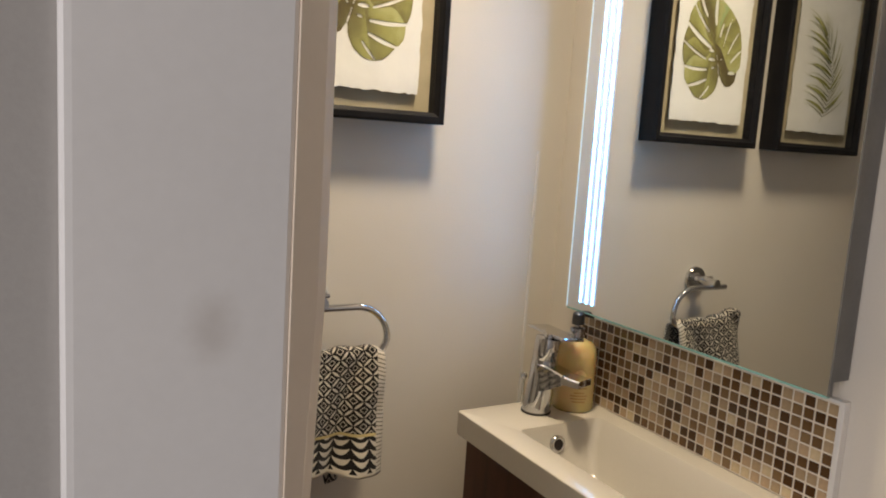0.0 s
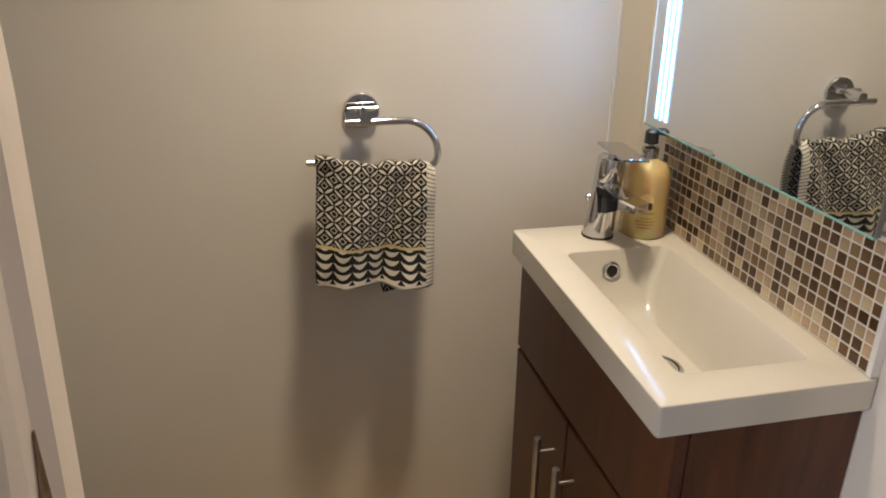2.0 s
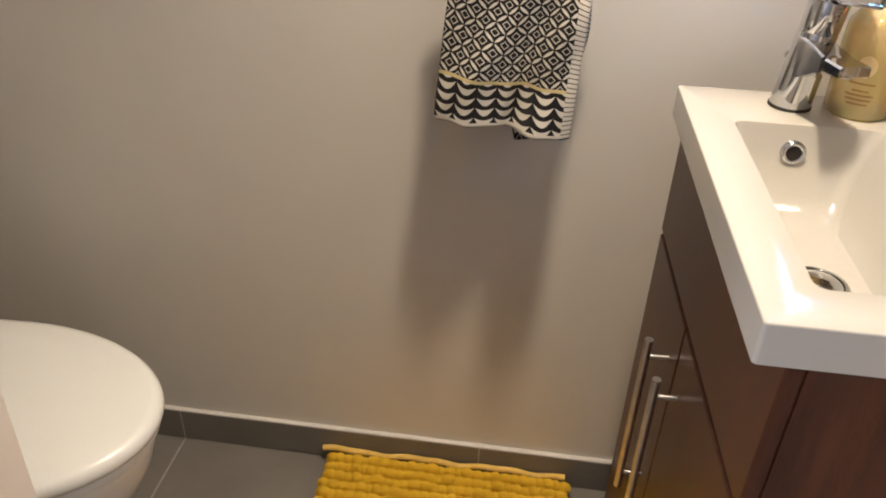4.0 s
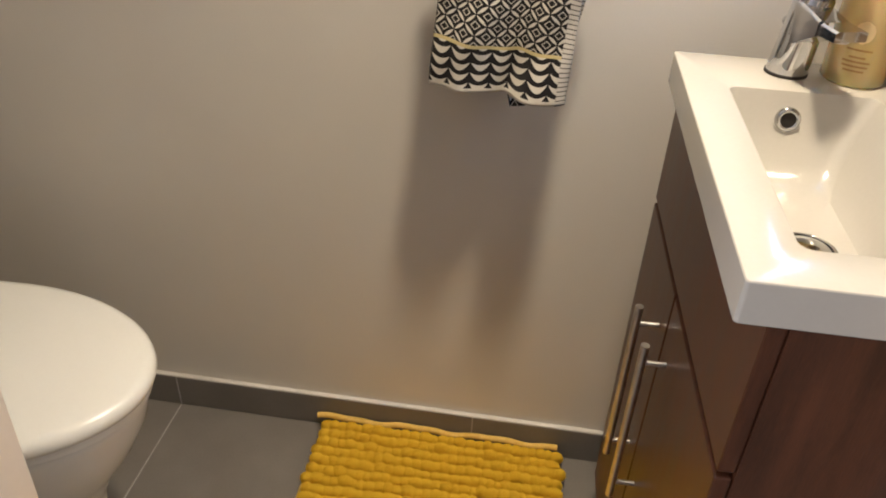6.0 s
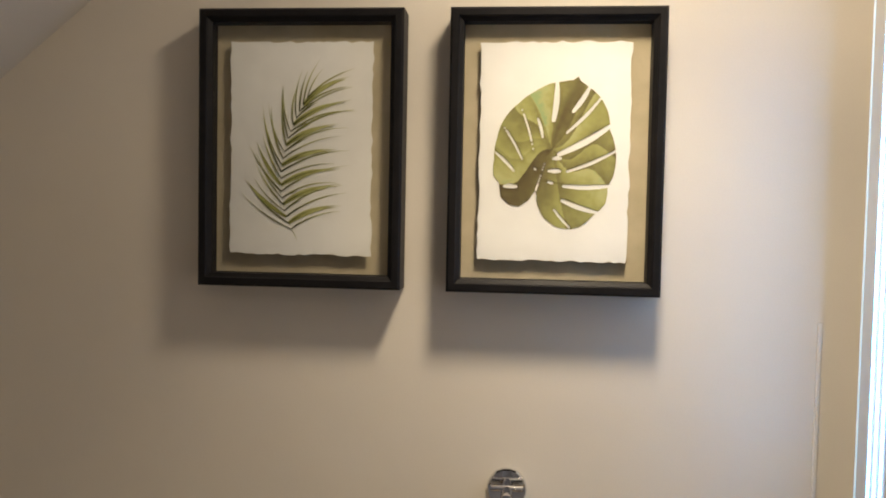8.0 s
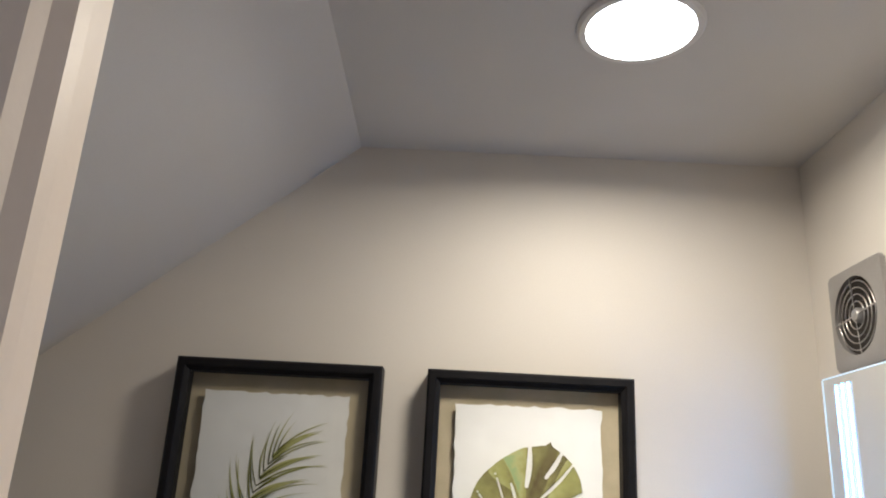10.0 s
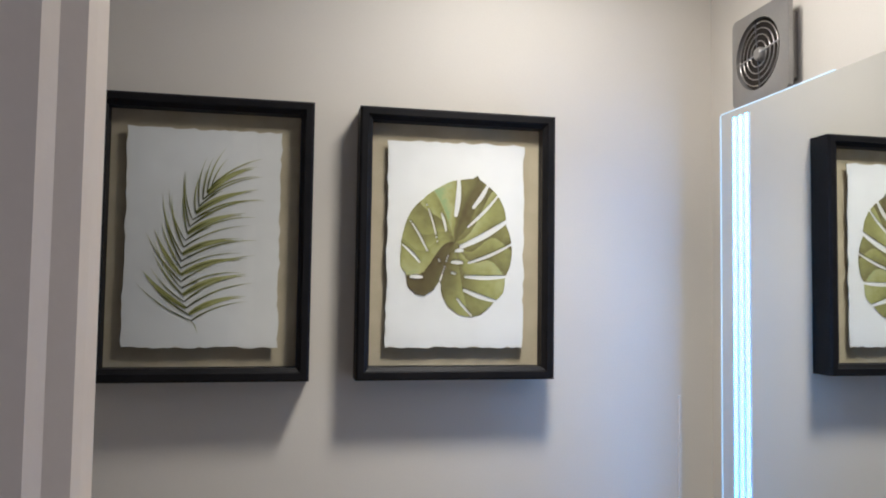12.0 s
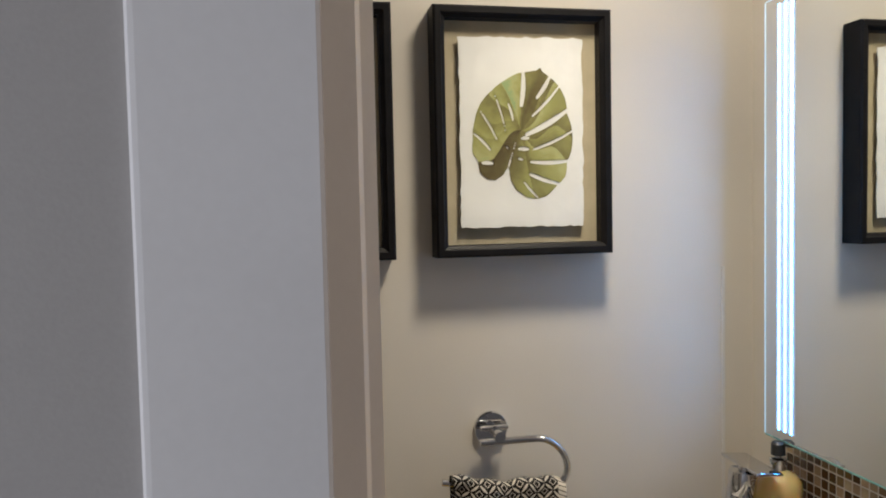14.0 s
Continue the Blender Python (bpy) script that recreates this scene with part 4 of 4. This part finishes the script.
part("bowl", loft([pan(-0.965, 0.105, 0.0, -1.36), pan(-0.960, 0.108, 0.02, -1.36), pan(-0.975, 0.105, 0.09, -1.36), pan(-0.960, 0.114, 0.16, -1.36), pan(-0.925, 0.135, 0.225, -1.36), pan(-0.888, 0.155, 0.28, -1.36), pan(-0.864, 0.167, 0.33, -1.36), pan(-0.855, 0.170, 0.365, -1.36), pan(-0.855, 0.170, 0.378, -1.36), pan(-0.859, 0.167, 0.3815, -1.36)]), CERAMIC, wc, smooth=50)
part("seat", loft([pan(-0.850, 0.168, 0.383, -1.265), pan(-0.845, 0.172, 0.386, -1.265), pan(-0.845, 0.172, 0.396, -1.265), pan(-0.848, 0.170, 0.3985, -1.265)]), SEAT, wc, smooth=50)
part("lid", loft([pan(-0.846, 0.172, 0.3995, -1.268), pan(-0.839, 0.177, 0.402, -1.270), pan(-0.8365, 0.179, 0.409, -1.270), pan(-0.838, 0.1775, 0.4175, -1.268), pan(-0.8435, 0.173, 0.4235, -1.264), pan(-0.855, 0.163, 0.4265, -1.258), pan(-0.90, 0.125, 0.4285, -1.25)]), SEAT, wc, "closed white plastic lid", smooth=60)
for s in (-1, 1):
    part("hinge", tube([(-1.278 + 1.15, s * 0.075 - 0.018, 0.404), (-1.278 + 1.15, s * 0.075 + 0.018, 0.404)], 0.009, 14), CHROME, wc, "chrome lid hinge", smooth=40)
part("cistern", loft([rounded(-1.462 + 1.15, -1.295 + 1.15, -0.17, 0.17, 0.381, 0.03), rounded(-1.465 + 1.15, -1.285 + 1.15, -0.185, 0.185, 0.45, 0.03), rounded(-1.465 + 1.15, -1.280 + 1.15, -0.19, 0.19, 0.745, 0.03)]), CERAMIC, wc, smooth=40)
part("cistern_lid", loft([rounded(-1.467 + 1.15, -1.272 + 1.15, -0.197, 0.197, 0.746, 0.03), rounded(-1.467 + 1.15, -1.270 + 1.15, -0.199, 0.199, 0.752, 0.03), rounded(-1.467 + 1.15, -1.270 + 1.15, -0.199, 0.199, 0.772, 0.03), rounded(-1.465 + 1.15, -1.276 + 1.15, -0.193, 0.193, 0.779, 0.03)]), CERAMIC, wc, smooth=40)
part("flush_button", lathe([(0.022, 0.7792), (0.022, 0.783), (0.019, 0.7845), (0.0, 0.7845)], at=(-1.37 + 1.15, 0, 0), cap1=False), CHROME, wc, "round chrome flush button", smooth=40)

# ---- bath mat ----
mat_ob = thing("bath_mat", (-0.485, -0.33, 0), "mustard yellow chenille bath mat on the tiled floor", "mat")
part("base", at_thing(mat_ob, box(-0.712, -0.256, -0.64, -0.022, 0.001, 0.014, 0.004)), YEDGE, mat_ob, "flat woven mat base")
hem = []
random.seed(3)
for i in range(60):
    x = -0.722 + 0.474 * i / 59
    hem.append((x, -0.0195 + 0.0015 * math.sin(i * 0.7), 0.033 + 0.003 * math.sin(i * 0.33)))
part("hem", at_thing(mat_ob, tube(hem, 0.006, 10)), YEDGE, mat_ob, "paler stitched hem turned up against the skirting", smooth=60)
ico = bmesh.new()
bmesh.ops.create_icosphere(ico, subdivisions=2, radius=1.0)
iv = np.array([v.co[:] for v in ico.verts])
ifc = np.array([[v.index for v in f.verts] for f in ico.faces])
ico.free()
tuft_me = bpy.data.meshes.new("tuft")
tuft_me.from_pydata(iv.tolist(), [], ifc.tolist())
tuft_me.materials.append(YELLOW)
tuft_me.shade_smooth()
vv, ff, c0 = [], [], 0
rowp = 0.0218
for r in range(27):
    y = -0.036 - r * rowp
    x = -0.714 + random.uniform(0, 0.012)
    while x < -0.254:
        w = random.uniform(0.0115, 0.0190)
        s = np.array([w, 0.0107 * random.uniform(0.94, 1.06), 0.0150 * random.uniform(0.85, 1.15)])
        c = np.array([x + w * 0.9 + 0.485, y + random.uniform(-0.0012, 0.0012) + 0.33, 0.024 + random.uniform(-0.002, 0.003)])
        if r < 11:
            tuft = new("tuft", tuft_me)
            tuft.parent = mat_ob
            tuft.location = c.tolist()
            tuft.scale = s.tolist()
        else:
            vv.append(iv * s + c)
            ff.append(ifc + c0)
            c0 += len(iv)
        x += w * 1.12
me = bpy.data.meshes.new("pile")
me.from_pydata(np.concatenate(vv).tolist(), [], np.concatenate(ff).tolist())
me.materials.append(YELLOW)
me.shade_smooth()
tf = new("pile", me)
tf.parent = mat_ob
tagged(tf, "rows of plump yellow chenille tufts", "", "", "stuff")

# ---- tiled skirting ----
skirt = thing("baseboard", (0, 0, 0), "grey tile skirting along the wall with pale sealant on top", "skirting", kind="structure")
for a, c in ((XL, -1.0165), (-1.0145, -0.4165), (-0.4145, XR)):
    part("tile", box(a, c, -0.011, -0.0005, 0.001, 0.074, 0.001), TILE, skirt)
for x in (-1.0155, -0.4155):
    part("joint", box(x - 0.0012, x + 0.0012, -0.0113, -0.0006, 0.0, 0.074), GROUT, skirt, "pale grout joint")
part("sealant", box(XL, XR, -0.0105, -0.0005, 0.0742, 0.0775, 0.001), CAULK, skirt, "pale sealant line")
part("tile", box(XL + 0.0005, XL + 0.011, -0.734, -0.0115, 0.001, 0.074, 0.001), TILE, skirt)

# ---- floor tiles ----
tm = {}
for ix in range(-3, 5):
    for iy in range(0, 9):
        x0 = -1.0145 + ix * 0.6
        y1 = 0.0 - iy * 0.3
        xa, xb, ya, yb = max(x0, -2.4), min(x0 + 0.597, 1.4), y1 - 0.297, y1
        if xb - xa < 0.02 or ya < -2.62:
            continue
        key = (round(xb - xa, 4), round(yb - ya, 4))
        if key not in tm:
            tm[key] = finish("tile", box(0, xb - xa, 0, yb - ya, -0.006, 0.0, 0.0012), TILE)
        t = new("tile", tm[key])
        t.location = (xa, ya, 0)
        t.parent = floor_ob

# ---- mosaic splashback ----
splash = thing("mosaic_splashback", (XR, -0.345, 0.85), "brown and beige glass mosaic splashback behind the basin", "splashback")
part("grout", at_thing(splash, box(0.0404, XR - 0.0005, -0.582, -0.1055, 0.8505, 0.9955)), MGROUT, splash, "cream grout bed")
part("edge_trim", at_thing(splash, box(0.038, XR - 0.0003, -0.590, -0.5825, 0.8505, 1.000, 0.001)), TRIM, splash, "white end trim")
part("edge_trim", at_thing(splash, box(0.039, XR - 0.0003, -0.5822, -0.1055, 0.9958, 1.000, 0.0008)), TRIM, splash, "white top trim")
pitch = 0.01595
tmesh = finish("mosaic_tile", box(-0.0045, 0.0, -0.0068, 0.0068, -0.0068, 0.0068, 0.0008, 1), MOSAIC)
for r in range(9):
    for c in range(30):
        t = new("mosaic_tile", tmesh)
        t.location = (0.0440 - XR, -0.1135 - c * pitch + 0.345, 0.8592 + r * pitch - 0.85)
        t.parent = splash
